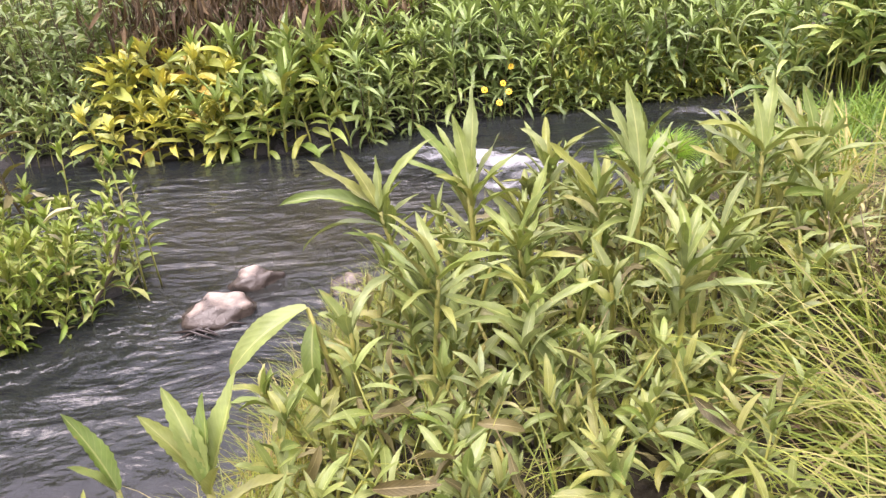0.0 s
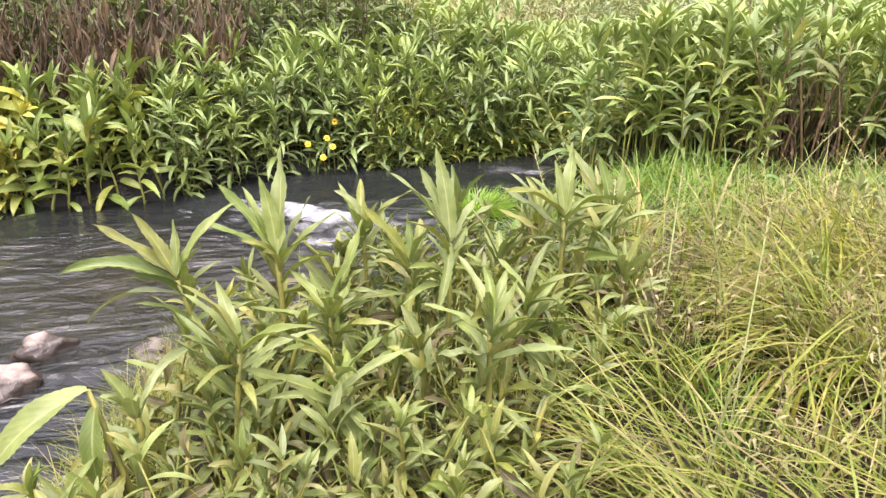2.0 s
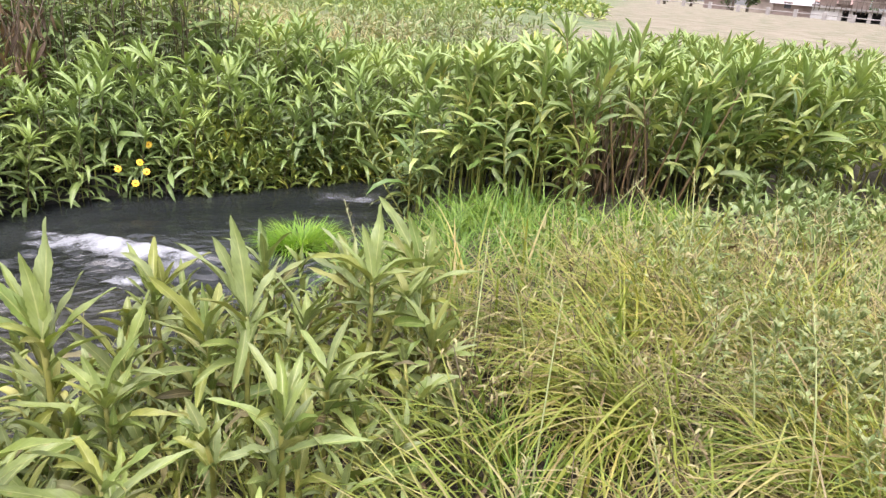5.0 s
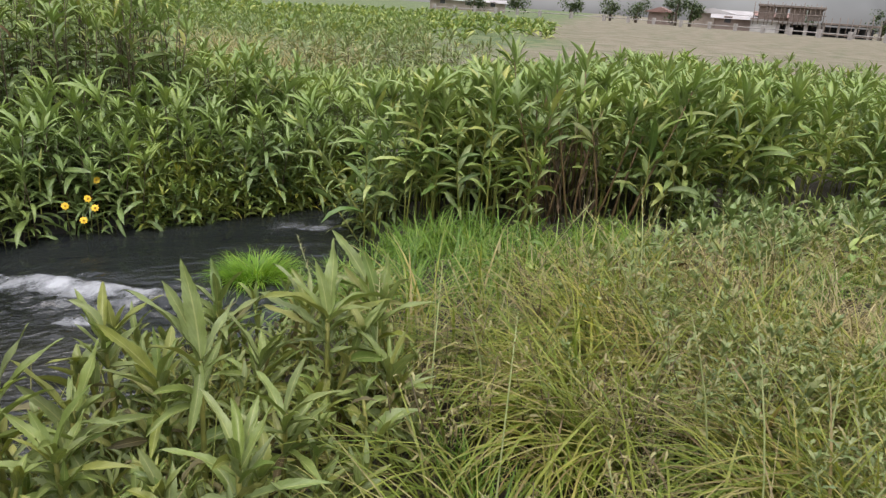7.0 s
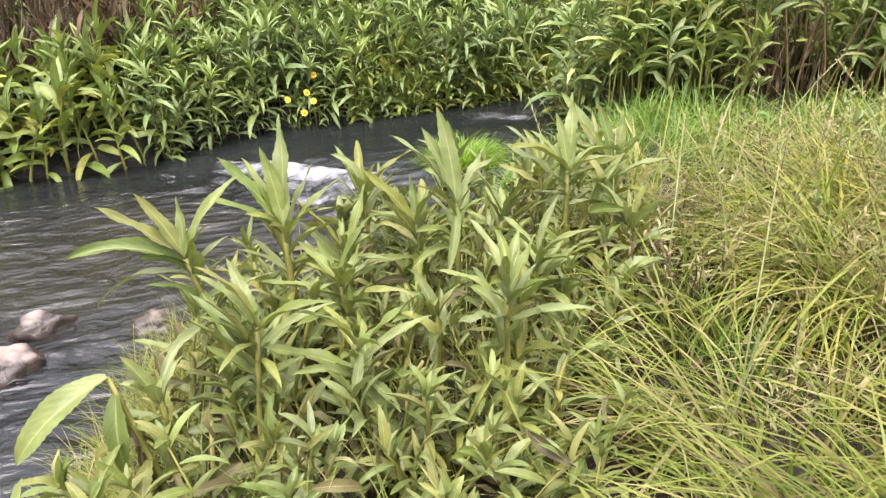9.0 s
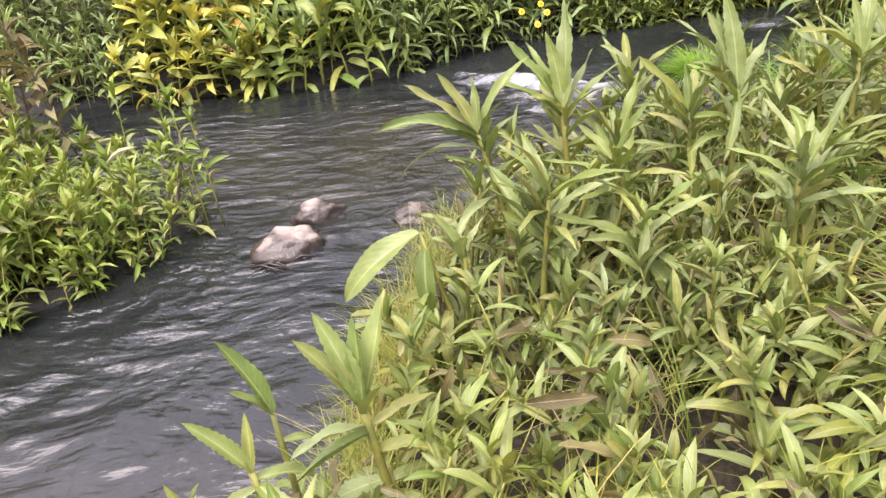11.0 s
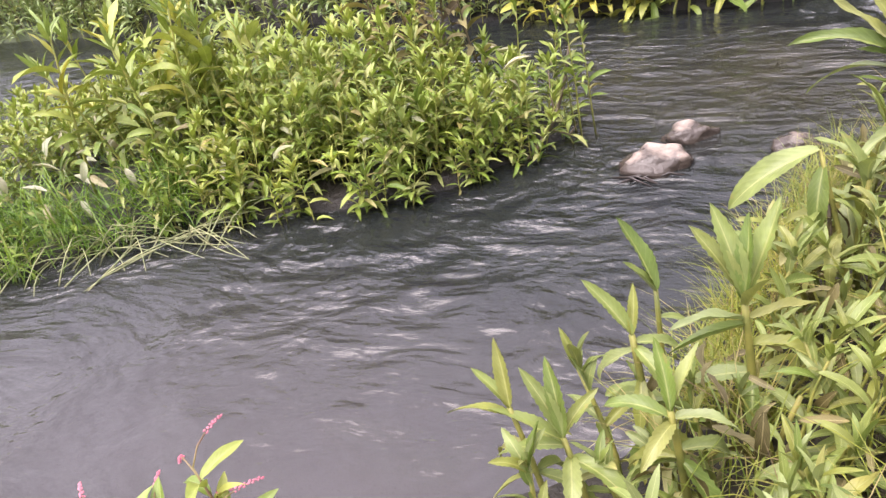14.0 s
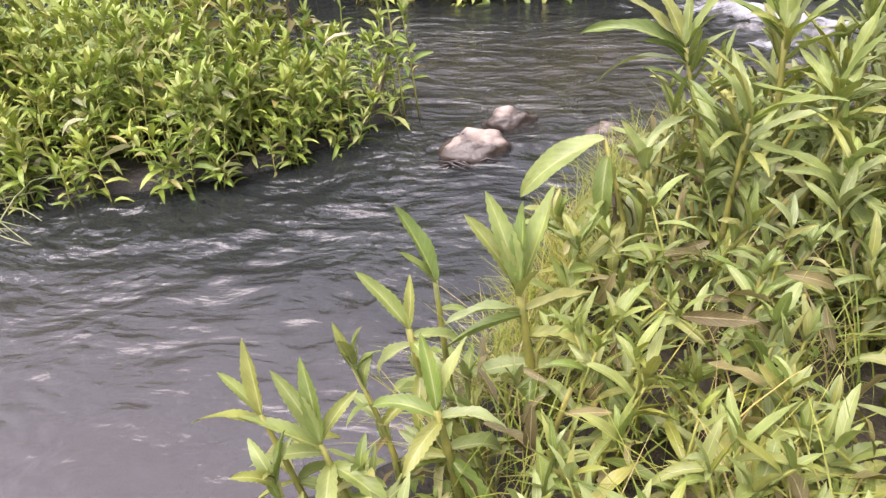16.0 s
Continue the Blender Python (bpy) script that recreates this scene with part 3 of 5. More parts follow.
def part(name, data, parent, m=None, label=""):
    ob = new(name, data)
    ob.parent = parent
    if m is not None:
        ob.matrix_basis = m
    return tagged(ob, label)


def thing(name, place, label, category, group=""):
    ob = new(name)
    ob.empty_display_size = 0.05
    ob.matrix_basis = place
    return tagged(ob, label, category, group)


def leaf_set(name, mat, length, width, jag=0.0, segs=7, cols=4, count=8, seed=1, sag=1.5):
    """A few leaf meshes of one kind, from upright and stiff to arching."""
    r = random.Random(seed)
    out = []
    for k in range(count):
        arch = 0.15 + sag * k / max(count - 1, 1)
        s = leaf_shape(length * r.uniform(0.9, 1.1), width * r.uniform(0.85, 1.15), arch, r.uniform(0.25, 0.85), segs, cols, jag, r.uniform(0, 0.10), r.uniform(0.6, 0.85), r.uniform(-0.8, 0.8), r.uniform(-0.16, 0.16))
        out.append(mesh_of(name, s[0], s[1], mat, s[2]))
    return out


def stem_curve(r, tall, lean, n=5):
    ax, ay = r.uniform(-1, 1) * lean, r.uniform(-1, 1) * lean
    return [Vector((ax * tall * (i / n) ** 1.6 + r.uniform(-0.006, 0.006), ay * tall * (i / n) ** 1.6 + r.uniform(-0.006, 0.006), tall * i / n)) for i in range(n + 1)]


def along(points, t):
    i = min(int(t * (len(points) - 1)), len(points) - 2)
    return points[i].lerp(points[i + 1], t * (len(points) - 1) - i)


def leaf_plan(r, tall, start, pairs, crown, size, droop=0.0, erect=(48, 82)):
    """Where the leaves of a stem sit: (height share, compass, rise, size, arch share)."""
    plan, az = [], r.uniform(0, 360)
    count = 2 * pairs
    for k in range(count):
        t = start + (0.95 - start) * (k + r.uniform(-0.4, 0.4)) / max(count - 1, 1)
        t = min(max(t, 0.02), 0.97)
        az += 137.5 + r.uniform(-30, 30)
        if r.random() < 0.08:
            continue
        rise = 16 + 36 * t ** 1.3 + r.gauss(0, 14) - droop
        big = size * (0.72 + 0.42 * math.sin(math.pi * min(t * 1.05, 1))) * r.uniform(0.72, 1.15)
        plan.append((t, az, rise, big, min(1.0, max(0, 0.95 - 0.55 * t + r.uniform(-0.4, 0.25)))))
    for k in range(crown):
        plan.append((r.uniform(0.95, 1.0), az + k * 137 + r.uniform(-20, 20), r.uniform(*erect), size * r.uniform(0.45, 0.95), r.uniform(0.0, 0.6)))
    return plan


def leafy_plant(r, name, label, category, group, leaves, stalk, tall, pairs, crown, size=1.0, lean=0.12, start=0.25, dead=(), thick=0.007, droop=0.0, young=None, erect=(48, 82), fading=None):
    """One plant: an upright stem with paired leaves and a crown of erect ones."""
    ob = thing(name, Matrix(), label, category, group)
    line = stem_curve(r, tall, lean)
    line[0].z = -0.06
    part("stem", stalk_mesh("stem", line, [thick * (1.25 - 0.75 * i / 5) for i in range(6)], stalk), ob)
    for t, az, rise, big, arch in leaf_plan(r, tall, start, pairs, crown, size, droop, erect):
        old = dead and t < 0.6 and r.random() < 0.17
        pool = dead if old else (young if young and t > 0.9 else leaves)
        if fading and not old and r.random() < 0.18 * (1.2 - t):
            pool = fading
        me = pool[min(int(arch * len(pool)), len(pool) - 1)]
        part("leaf", me, ob, turned(along(line, t), az, rise - (35 if old else 0), big * (0.7 if old else r.uniform(0.75, 1.1)), r.uniform(-40, 40)), "withered brown leaf" if old else "")
    return ob


def mass_plant(r, leaves_mass, stalk_mass, shapes, base, tall, pairs, crown, size, lean=0.12, start=0.2, thick=0.006, droop=0.0, young=None):
    """The same plant joined into a thicket."""
    line = [p + Vector(base) for p in stem_curve(r, tall, lean, 4)]
    line[0].z -= 0.05
    stalk_mass.stalk(line, [thick * (1.2 - 0.7 * i / 4) for i in range(5)], 4)
    for t, az, rise, big, arch in leaf_plan(r, tall, start, pairs, crown, size, droop):
        (young if young and t > 0.8 else leaves_mass).add(shapes[min(int(arch * len(shapes)), len(shapes) - 1)], turned(along(line, t), az, rise, big, r.uniform(-25, 25)))


def shape_set(length, width, segs=4, cols=2, count=6, seed=3, jag=0.0, sag=1.5):
    r = random.Random(seed)
    return [leaf_shape(length * r.uniform(0.9, 1.1), width * r.uniform(0.85, 1.15), 0.15 + sag * k / (count - 1), r.uniform(0.3, 0.8), segs, cols, jag, r.uniform(0, 0.08), r.uniform(0.6, 0.85), r.uniform(-0.7, 0.7), r.uniform(-0.15, 0.15)) for k in range(count)]


def scatter(r, n, test, box, gap=0.0):
    """Up to n random places in a box that pass the test, none nearer to another than gap."""
    out, tries = [], 0
    while len(out) < n and tries < n * 60:
        tries += 1
        x, y = r.uniform(box[0], box[1]), r.uniform(box[2], box[3])
        if test(x, y) and (gap == 0 or all((x - a) ** 2 + (y - b) ** 2 > gap * gap for a, b in out)):
            out.append((x, y))
    return out


def bank_distance(x, y):
    return -float(signed(STREAM, np.array([x]), np.array([y]))[0])


def plant_out(r, protos, places, tall=(0.85, 1.15), sink=0.0, tilt=6, front=1.0):
    """Puts the prototype plants at the first places and copies of them at the rest."""
    for k, (x, y) in enumerate(places):
        s = r.uniform(*tall) * (front if y < 1.45 else 1.0)
        m = Matrix.Translation((x, y, ground_at(x, y) - sink)) @ Euler((radians(r.uniform(-tilt, tilt)), radians(r.uniform(-tilt, tilt)), r.uniform(0, 6.28))).to_matrix().to_4x4() @ Matrix.Diagonal((s, s, s, 1))
        if k < len(protos):
            protos[k].matrix_basis = m
        else:
            copy_thing(protos[k % len(protos)], m)


near_leaves = leaf_set("near_leaf", leaf_near, 0.20, 0.050, jag=0.16, segs=22, cols=4, seed=11, sag=1.9)
slim_leaves = leaf_set("slim_leaf", leaf_near, 0.20, 0.037, jag=0.14, segs=22, cols=4, seed=24)
bank_leaves = leaf_set("bank_leaf", leaf_bank, 0.25, 0.034, segs=7, cols=2, seed=12, sag=1.9)
young_leaves = leaf_set("young_leaf", leaf_young, 0.25, 0.037, segs=7, cols=2, seed=18, sag=1.2)
yellow_leaves = leaf_set("yellow_leaf", leaf_yellow, 0.24, 0.066, segs=6, cols=2, seed=13)
gold_leaves = leaf_set("gold_leaf", leaf_gold, 0.22, 0.060, segs=6, cols=2, seed=20)
light_leaves = leaf_set("light_leaf", leaf_light, 0.25, 0.062, segs=6, cols=2, seed=14)
herb_leaves = leaf_set("herb_leaf", leaf_herb, 0.115, 0.026, segs=5, cols=2, seed=15, sag=1.2)
field_leaves = leaf_set("field_leaf", leaf_field, 0.25, 0.041, segs=6, cols=2, seed=16, sag=1.5)
fading_leaves = leaf_set("near_leaf", leaf_material("fading_leaf", [(0.0, (0.32, 0.34, 0.08)), (0.4, (0.42, 0.41, 0.10)), (0.75, (0.36, 0.37, 0.15)), (1.0, (0.46, 0.44, 0.20))], gold=0.1, spots=0.3), 0.17, 0.038, jag=0.06, segs=14, cols=4, seed=27, sag=2.2)
dead_leaves = leaf_set("dead_leaf", leaf_dead, 0.13, 0.028, segs=8, cols=4, count=4, seed=17, sag=2.8)

# ---- near bank: the tall broad-leaved plants that stand out ----
def key_plant(x, y, crown_z, leaves, foot=(0.0, 0.0), thick=0.009, slim=False, pool=None, label="tall broad-leaved waterside plant with pale green serrated leaves"):
    """A plant with leaves of known compass, rise, length and arch round its top."""
    r = random.Random(int(1000 * (x + 7) + 31 * y))
    fx, fy = x + foot[0], y + foot[1]
    base = max(ground_at(fx, fy), 0.0)
    ob = thing("broadleaf_plant", Matrix.Translation((fx, fy, base)), label, "plant", "broadleaf plants on the near bank")
    top = Vector((-foot[0], -foot[1], crown_z - base))
    line = [Vector((top.x * (i / 6) ** 1.4, top.y * (i / 6) ** 1.4, top.z * i / 6)) for i in range(7)]
    line[0].z = -0.08
    part("stem", stalk_mesh("stem", line, [thick * (1.2 - 0.09 * i) for i in range(7)], stalk_near, 8), ob)
    for drop, az, rise, length, arch in leaves:
        me = (pool or (slim_leaves if slim else near_leaves))[min(int(arch * 8), 7)]
        at = along(line, max(0.05, 1 - drop / top.z))
        part("leaf", me, ob, turned(at, az, rise, length / 0.20, r.uniform(-15, 15)))
    for k in range(9 if slim else 0):
        t = r.uniform(0.66, 1.0)
        part("leaf", r.choice(slim_leaves[:6]), ob, turned(along(line, t), r.uniform(0, 360), r.uniform(40, 60) * t + 18, r.uniform(0.6, 1.0), r.uniform(-30, 30)))
    for k in range(5):
        t = r.uniform(0.25, 0.75)
        old = r.random() < 0.12
        me = r.choice(dead_leaves if old else near_leaves[3:])
        part("leaf", me, ob, turned(along(line, t), r.uniform(0, 360), r.uniform(-40, 20), r.uniform(0.6, 0.95), r.uniform(-25, 25)), "withered brown leaf" if old else "")
    return ob


hang = leaf_shape(0.20, 0.058, 0.8, 0.5, 28, 4, 0.08, 0.03, 0.7, 0.7, 0.0)
hanging_leaves = [mesh_of("near_leaf", hang[0], hang[1], leaf_near, hang[2])] * 8
key_plant(-0.22, 1.90, 0.86, [(0.0, 162, 42, 0.23, 0.1), (0.0, 140, 62, 0.19, 0.0), (0.0, 75, 72, 0.15, 0.0), (0.02, 180, 38, 0.29, 0.55), (0.05, 186, 25, 0.25, 0.75), (0.0, 25, 62, 0.24, 0.45), (0.04, -60, 60, 0.14, 0.2), (0.10, -72, -20, 0.22, 0.5), (0.13, 20, 20, 0.2, 0.6), (0.2, 215, 5, 0.22, 0.6)], (0.10, 0.02), 0.010, True)
key_plant(0.03, 2.04, 0.86, [(0.0, 150, 56, 0.24, 0.1), (-0.0, 140, 58, 0.21, 0.15), (0.0, 55, 74, 0.29, 0.05), (0.02, 95, 78, 0.23, 0.0), (0.05, 22, 52, 0.22, 0.35), (0.02, 32, 55, 0.20, 0.1), (0.03, 168, 45, 0.22, 0.3), (0.10, 137, 57, 0.16, 0.2), (0.15, 160, 45, 0.15, 0.3), (0.04, -60, 55, 0.18, 0.3), (0.12, -20, 20, 0.2, 0.6), (0.2, 250, 15, 0.2, 0.7)], (0.02, -0.03), 0.011, True)
key_plant(0.53, 2.06, 0.86, [(0.0, 118, 66, 0.23, 0.05), (0.0, 85, 74, 0.27, 0.0), (0.0, 148, 60, 0.26, 0.3), (0.0, 27, 48, 0.19, 0.05), (0.0, -104, -50, 0.2, 0.15), (0.03, 150, 50, 0.10, 0.1), (0.05, 15, 38, 0.12, 0.3), (0.1, 60, 40, 0.2, 0.4), (0.14, 200, 20, 0.18, 0.5)], (0.0, -0.02), 0.009, True)
key_plant(0.94, 2.20, 0.87, [(0.0, 168, 48, 0.24, 0.55), (0.05, 163, 40, 0.25, 0.1), (0.0, 90, 76, 0.18, 0.0), (0.0, 52, 64, 0.25, 0.05), (0.0, 5, 40, 0.24, 0.7), (0.05, 10, 28, 0.24, 0.3), (0.08, 176, 13, 0.12, 0.2), (0.02, -70, 50, 0.2, 0.4), (0.12, -30, 20, 0.2, 0.5)], (0.0, -0.02), 0.010, True)
key_plant(1.16, 2.30, 0.80, [(0.0, 100, 75, 0.24, 0.0), (0.0, 40, 65, 0.22, 0.1), (0.0, 150, 60, 0.22, 0.1), (0.02, -20, 40, 0.2, 0.4), (0.04, 200, 45, 0.2, 0.3), (0.08, -80, 40, 0.2, 0.4)], (0.0, -0.02), 0.009, True)
key_plant(-0.39, 1.61, 0.73, [(0.0, 203, -14, 0.26, 0.3), (0.04, -100, -50, 0.18, 0.5)], (0.10, -0.06), 0.008, False, hanging_leaves)
key_plant(-0.49, 1.06, 0.66, [(0.0, 157, 58, 0.19, 0.05), (0.0, 125, 64, 0.21, 0.05), (0.0, 80, 70, 0.18, 0.0), (0.0, 55, 58, 0.22, 0.05), (0.05, 204, 22, 0.16, 0.35), (0.05, 30, 12, 0.16, 0.3), (0.06, 216, 0, 0.17, 0.15), (0.02, -60, 60, 0.14, 0.1)], (0.03, 0.0), 0.011)
key_plant(-0.67, 1.08, 0.65, [(0.0, 144, 62, 0.18, 0.05), (0.01, 200, 60, 0.12, 0.0), (0.07, 32, 0, 0.08, 0.4)], (0.02, -0.03), 0.008)
key_plant(-0.70, 0.98, 0.60, [(0.0, 166, 55, 0.16, 0.05), (0.0, 84, 60, 0.11, 0.0), (0.02, 20, 5, 0.13, 0.6), (0.03, -40, -5, 0.15, 0.6), (0.04, 190, -20, 0.14, 0.5), (0.12, 120, 10, 0.13, 0.7), (0.14, 300, 0, 0.13, 0.6)], (0.04, -0.02), 0.0105)
key_plant(-0.74, 0.65, 0.62, [(0.0, 150, 60, 0.15, 0.0), (0.0, 112, 64, 0.15, 0.0), (0.01, 200, 38, 0.15, 0.2), (0.02, 207, 20, 0.15, 0.4), (0.0, 60, 50, 0.11, 0.2), (0.05, -20, 10, 0.15, 0.6), (0.05, -70, 20, 0.14, 0.5)], (0.05, 0.0), 0.008)
key_plant(-0.83, 0.64, 0.68, [(0.0, 113, 66, 0.13, 0.0), (0.0, 160, 45, 0.10, 0.1), (0.02, 195, 30, 0.14, 0.4)], (0.06, 0.0), 0.007)
key_plant(-0.58, 0.78, 0.60, [(0.0, 110, 60, 0.14, 0.1), (0.0, 60, 50, 0.14, 0.1), (0.02, 180, 30, 0.14, 0.5), (0.02, 10, 20, 0.13, 0.5), (0.03, 260, 20, 0.13, 0.5), (0.1, 30, 5, 0.14, 0.7), (0.13, 200, 10, 0.14, 0.7)], (0.03, 0.0), 0.0095)

def clumped(x, y, scale, limit):
    return noise.noise(Vector((x * scale, y * scale, 3.7))) > limit


# ---- near bank: the thicket between them ----
rn = random.Random(5)
PATCH = [(-0.60, 0.55), (-0.62, 1.05), (-0.42, 1.55), (-0.38, 2.0), (-0.1, 2.45), (0.45, 2.85), (1.0, 2.95), (1.35, 2.5), (1.2, 2.0), (0.78, 1.55), (0.62, 1.1), (0.45, 0.6), (0.1, 0.35), (-0.3, 0.35)]


def in_patch(x, y):
    return float(signed(PATCH, np.array([x]), np.array([y]))[0]) > 0


near_protos = [leafy_plant(rn, "broadleaf_plant", "leafy waterside plant with pale green and yellowing leaves", "plant", "broadleaf plants on the near bank", near_leaves if k % 3 else slim_leaves, stalk_near, rn.uniform(0.33, 0.48), rn.choice((5, 6)), 5, 0.8, 0.3, 0.3, dead_leaves, 0.0098, (-28, 12, -14, 0)[k % 4], None, (60, 86), fading_leaves) for k in range(14)]
near_places = scatter(rn, 88, lambda x, y: in_patch(x, y) and (y > 1.4 or clumped(x, y, 5.0, -0.12)), (-0.8, 1.4, 0.3, 3.0), 0.09)
plant_out(rn, near_protos, near_places + [(-0.72, 0.56), (-0.63, 0.50), (-0.55, 0.60), (-0.66, 0.72), (-0.58, 0.86), (-0.50, 0.46), (-0.70, 0.84)], (0.78, 1.08), 0.02, 13, 0.8)
for x, y in scatter(rn, 13, lambda x, y: in_patch(x, y) and y > 1.55, (-0.25, 1.3, 1.5, 2.75), 0.2):
    turn = rn.uniform(0, 360)
    key_plant(x, y, rn.uniform(0.70, 0.82), [(0.015 * k, turn + 137 * k, rn.uniform(45, 78) - 6 * k, rn.uniform(0.15, 0.23), rn.uniform(0, 0.5)) for k in range(8)], (rn.uniform(-0.05, 0.05), -0.02), 0.009, True)

under = (Mass(), Mass())
under_shapes = shape_set(0.15, 0.029, segs=6, seed=19)
for x, y in scatter(rn, 240, lambda x, y: in_patch(x, y) and (y > 1.4 or clumped(x, y, 5.0, 0.0)), (-0.8, 1.4, 0.3, 3.0)):
    mass_plant(rn, *under, under_shapes, (x, y, ground_at(x, y)), rn.uniform(0.14, 0.36), 4, 4, rn.uniform(0.6, 0.95), 0.4, 0.15, 0.005)
under_ob = tagged(new("undergrowth", under[0].mesh("undergrowth", leaf_near_mass)), "low tangled shoots with pale green leaves under the plants", "plants", kind="stuff")
part("stems", under[1].mesh("stems", stalk_green), under_ob)

# hanging withered leaves by the bent stalk at the water's edge
withered = thing("withered_plant", Matrix.Translation((-0.34, 1.57, ground_at(-0.34, 1.57))), "withered plant with curled brown hanging leaves", "dead plant")
part("stem", stalk_mesh("stem", [(0.02, 0.0, -0.05), (0.0, 0.0, 0.12), (-0.02, 0.02, 0.34)], [0.008, 0.007, 0.005], stalk_brown), withered)
for k in range(9):
    part("leaf", rn.choice(dead_leaves), withered, turned((-0.01, 0.01, 0.14 + 0.024 * k), k * 137, rn.uniform(-75, -25), rn.uniform(0.7, 1.0), rn.uniform(-50, 50)))

# withered stalks and litter in the thicket
litter = Mass()
shapes = [leaf_shape(0.13, 0.03, a, 0.6, 6, 2, 0.0, 0.15) for a in (0.4, 0.9, 1.6)]
for x, y in scatter(rn, 420, in_patch, (-0.8, 1.4, 0.3, 3.0)):
    g = ground_at(x, y)
    litter.add(rn.choice(shapes), turned((x, y, g + rn.uniform(0.04, 0.36)), rn.uniform(0, 360), rn.uniform(-60, 30), rn.uniform(0.5, 1.1), rn.uniform(-60, 60)))
stub_mat = stalk_material("stub_stalk", (0.17, 0.165, 0.035), (0.29, 0.25, 0.065))
for x, y in scatter(rn, 18, in_patch, (-0.8, 1.3, 0.4, 2.7), 0.08):
    ln, a = rn.uniform(0.14, 0.30), rn.uniform(0, 6.28)
    bend = rn.uniform(0.0, 0.14)
    stub = new("broken_stalk", stalk_mesh("broken_stalk", [(0, 0, -0.05), (0.3 * bend * math.cos(a), 0.3 * bend * math.sin(a), ln * 0.55), (bend * math.cos(a), bend * math.sin(a), ln)], [0.0065, 0.006, 0.005], stub_mat, 7))
    stub.matrix_basis = Matrix.Translation((x, y, ground_at(x, y)))
    tagged(stub, "broken yellow stalk without leaves among the plants", "stalk", "broken stalks on the near bank")
tagged(new("leaf_litter", litter.mesh("leaf_litter", leaf_straw_mass)), "withered brown leaves caught among the stems", "dead leaves", kind="stuff")


# ---- grasses ----
def blade(length, width, arch):
    return leaf_shape(length, width, arch, 0.3, 6, 1, 0.0, 0.0, 0.25)


def grass(r, name, label, mat, places, length, width, arch, lean=None, stiff=(35, 85), per=6, spread=0.03):
    """Tufts of blades at the places, leaning the way of lean (compass) where it is given."""
    mass = Mass()
    kinds = [blade(1.0, 1.0, a) for a in np.linspace(arch[0], arch[1], 7)]
    for x, y in places:
        g = ground_at(x, y)
        g = max(g, -0.02)
        for _ in range(per):
            ln, w = r.uniform(*length), r.uniform(*width)
            az = r.uniform(0, 360) if lean is None else lean + r.gauss(0, 45)
            m = turned((x + r.uniform(-spread, spread), y + r.uniform(-spread, spread), g - 0.02), az, r.uniform(*stiff)) @ Matrix.Diagonal((w, ln, ln, 1))
            mass.add(r.choice(kinds), m)
    return tagged(new(name, mass.mesh(name, mat)), label, "grass", kind="stuff")


rg = random.Random(8)


near_grass_area = [(0.5, 0.25), (0.68, 1.0), (0.85, 1.5), (1.2, 1.95), (1.5, 2.4), (2.4, 2.6), (3.0, 1.8), (2.6, 0.8), (1.5, 0.1)]
grass(rg, "long_grass", "long arching yellow-green grass beside the plants", grass_mass,
      scatter(rg, 450, lambda x, y: float(signed(near_grass_area, np.array([x]), np.array([y]))[0]) > 0 and clumped(x, y, 3.0, -0.05), (0.4, 3.0, 0, 2.7)), (0.28, 0.72), (0.005, 0.0105), (0.5, 2.1), 165, (30, 84), 10)
grass(rg, "thicket_grass", "thin grass growing up through the broad-leaved plants", grass_mass,
      scatter(rg, 210, lambda x, y: in_patch(x, y) and clumped(x, y + 3, 4.0, -0.1), (-0.7, 1.4, 0.4, 2.9)), (0.25, 0.5), (0.002, 0.005), (0.3, 1.6), None, (45, 88), 6)
grass(rg, "bank_grass", "lush green grass on the stream bank", lush_mass,
      scatter(rg, 430, lambda x, y: bank_distance(x, y) > -0.03 and y > 2.85 + 0.1 * x and y < 4.85 - 0.1 * x and float(signed(FIELD, np.array([x]), np.array([y]))[0]) < -0.02 and clumped(x, y, 4.0, -0.2), (1.2, 3.6, 2.6, 4.8)), (0.15, 0.38), (0.005, 0.010), (0.3, 2.0), None, (35, 88), 7)
grass(rg, "dry_grass", "matted dry grass on the open bank", dry_mass,
      scatter(rg, 360, lambda x, y: y < 4.2 - 0.1 * x and y > 0.2 * x and clumped(x, y, 3.5, -0.15), (1.3, 4.6, 0.6, 3.2)), (0.2, 0.6), (0.003, 0.006), (0.4, 2.2), None, (30, 85), 10)
grass(rg, "edge_grass", "thin upright green grass at the water's edge", grass_mass,
      scatter(rg, 210, lambda x, y: -0.04 < bank_distance(x, y) < 0.22, (-0.75, -0.2, 1.1, 2.6)), (0.15, 0.32), (0.002, 0.004), (0.2, 1.3), None, (50, 88), 9)
grass(rg, "mixed_grass", "mixed green and straw grass over the open bank", grass_mass,
      scatter(rg, 520, lambda x, y: y < 4.3 - 0.22 * x and y > 0.25 * x and clumped(x + 9, y, 3.0, -0.3), (2.2, 6.5, 1.0, 3.9)), (0.15, 0.42), (0.004, 0.008), (0.4, 2.2), None, (30, 85), 9, 0.06)
grass(rg, "fresh_grass", "short upright tufts of fresh green grass on the open bank", lush_mass,
      scatter(rg, 210, lambda x, y: y < 3.4 - 0.1 * x and clumped(x - 4, y, 2.6, 0.08), (0.9, 4.2, 0.5, 3.0)), (0.14, 0.32), (0.005, 0.009), (0.3, 1.8), None, (45, 88), 10, 0.06)
scraps = Mass()
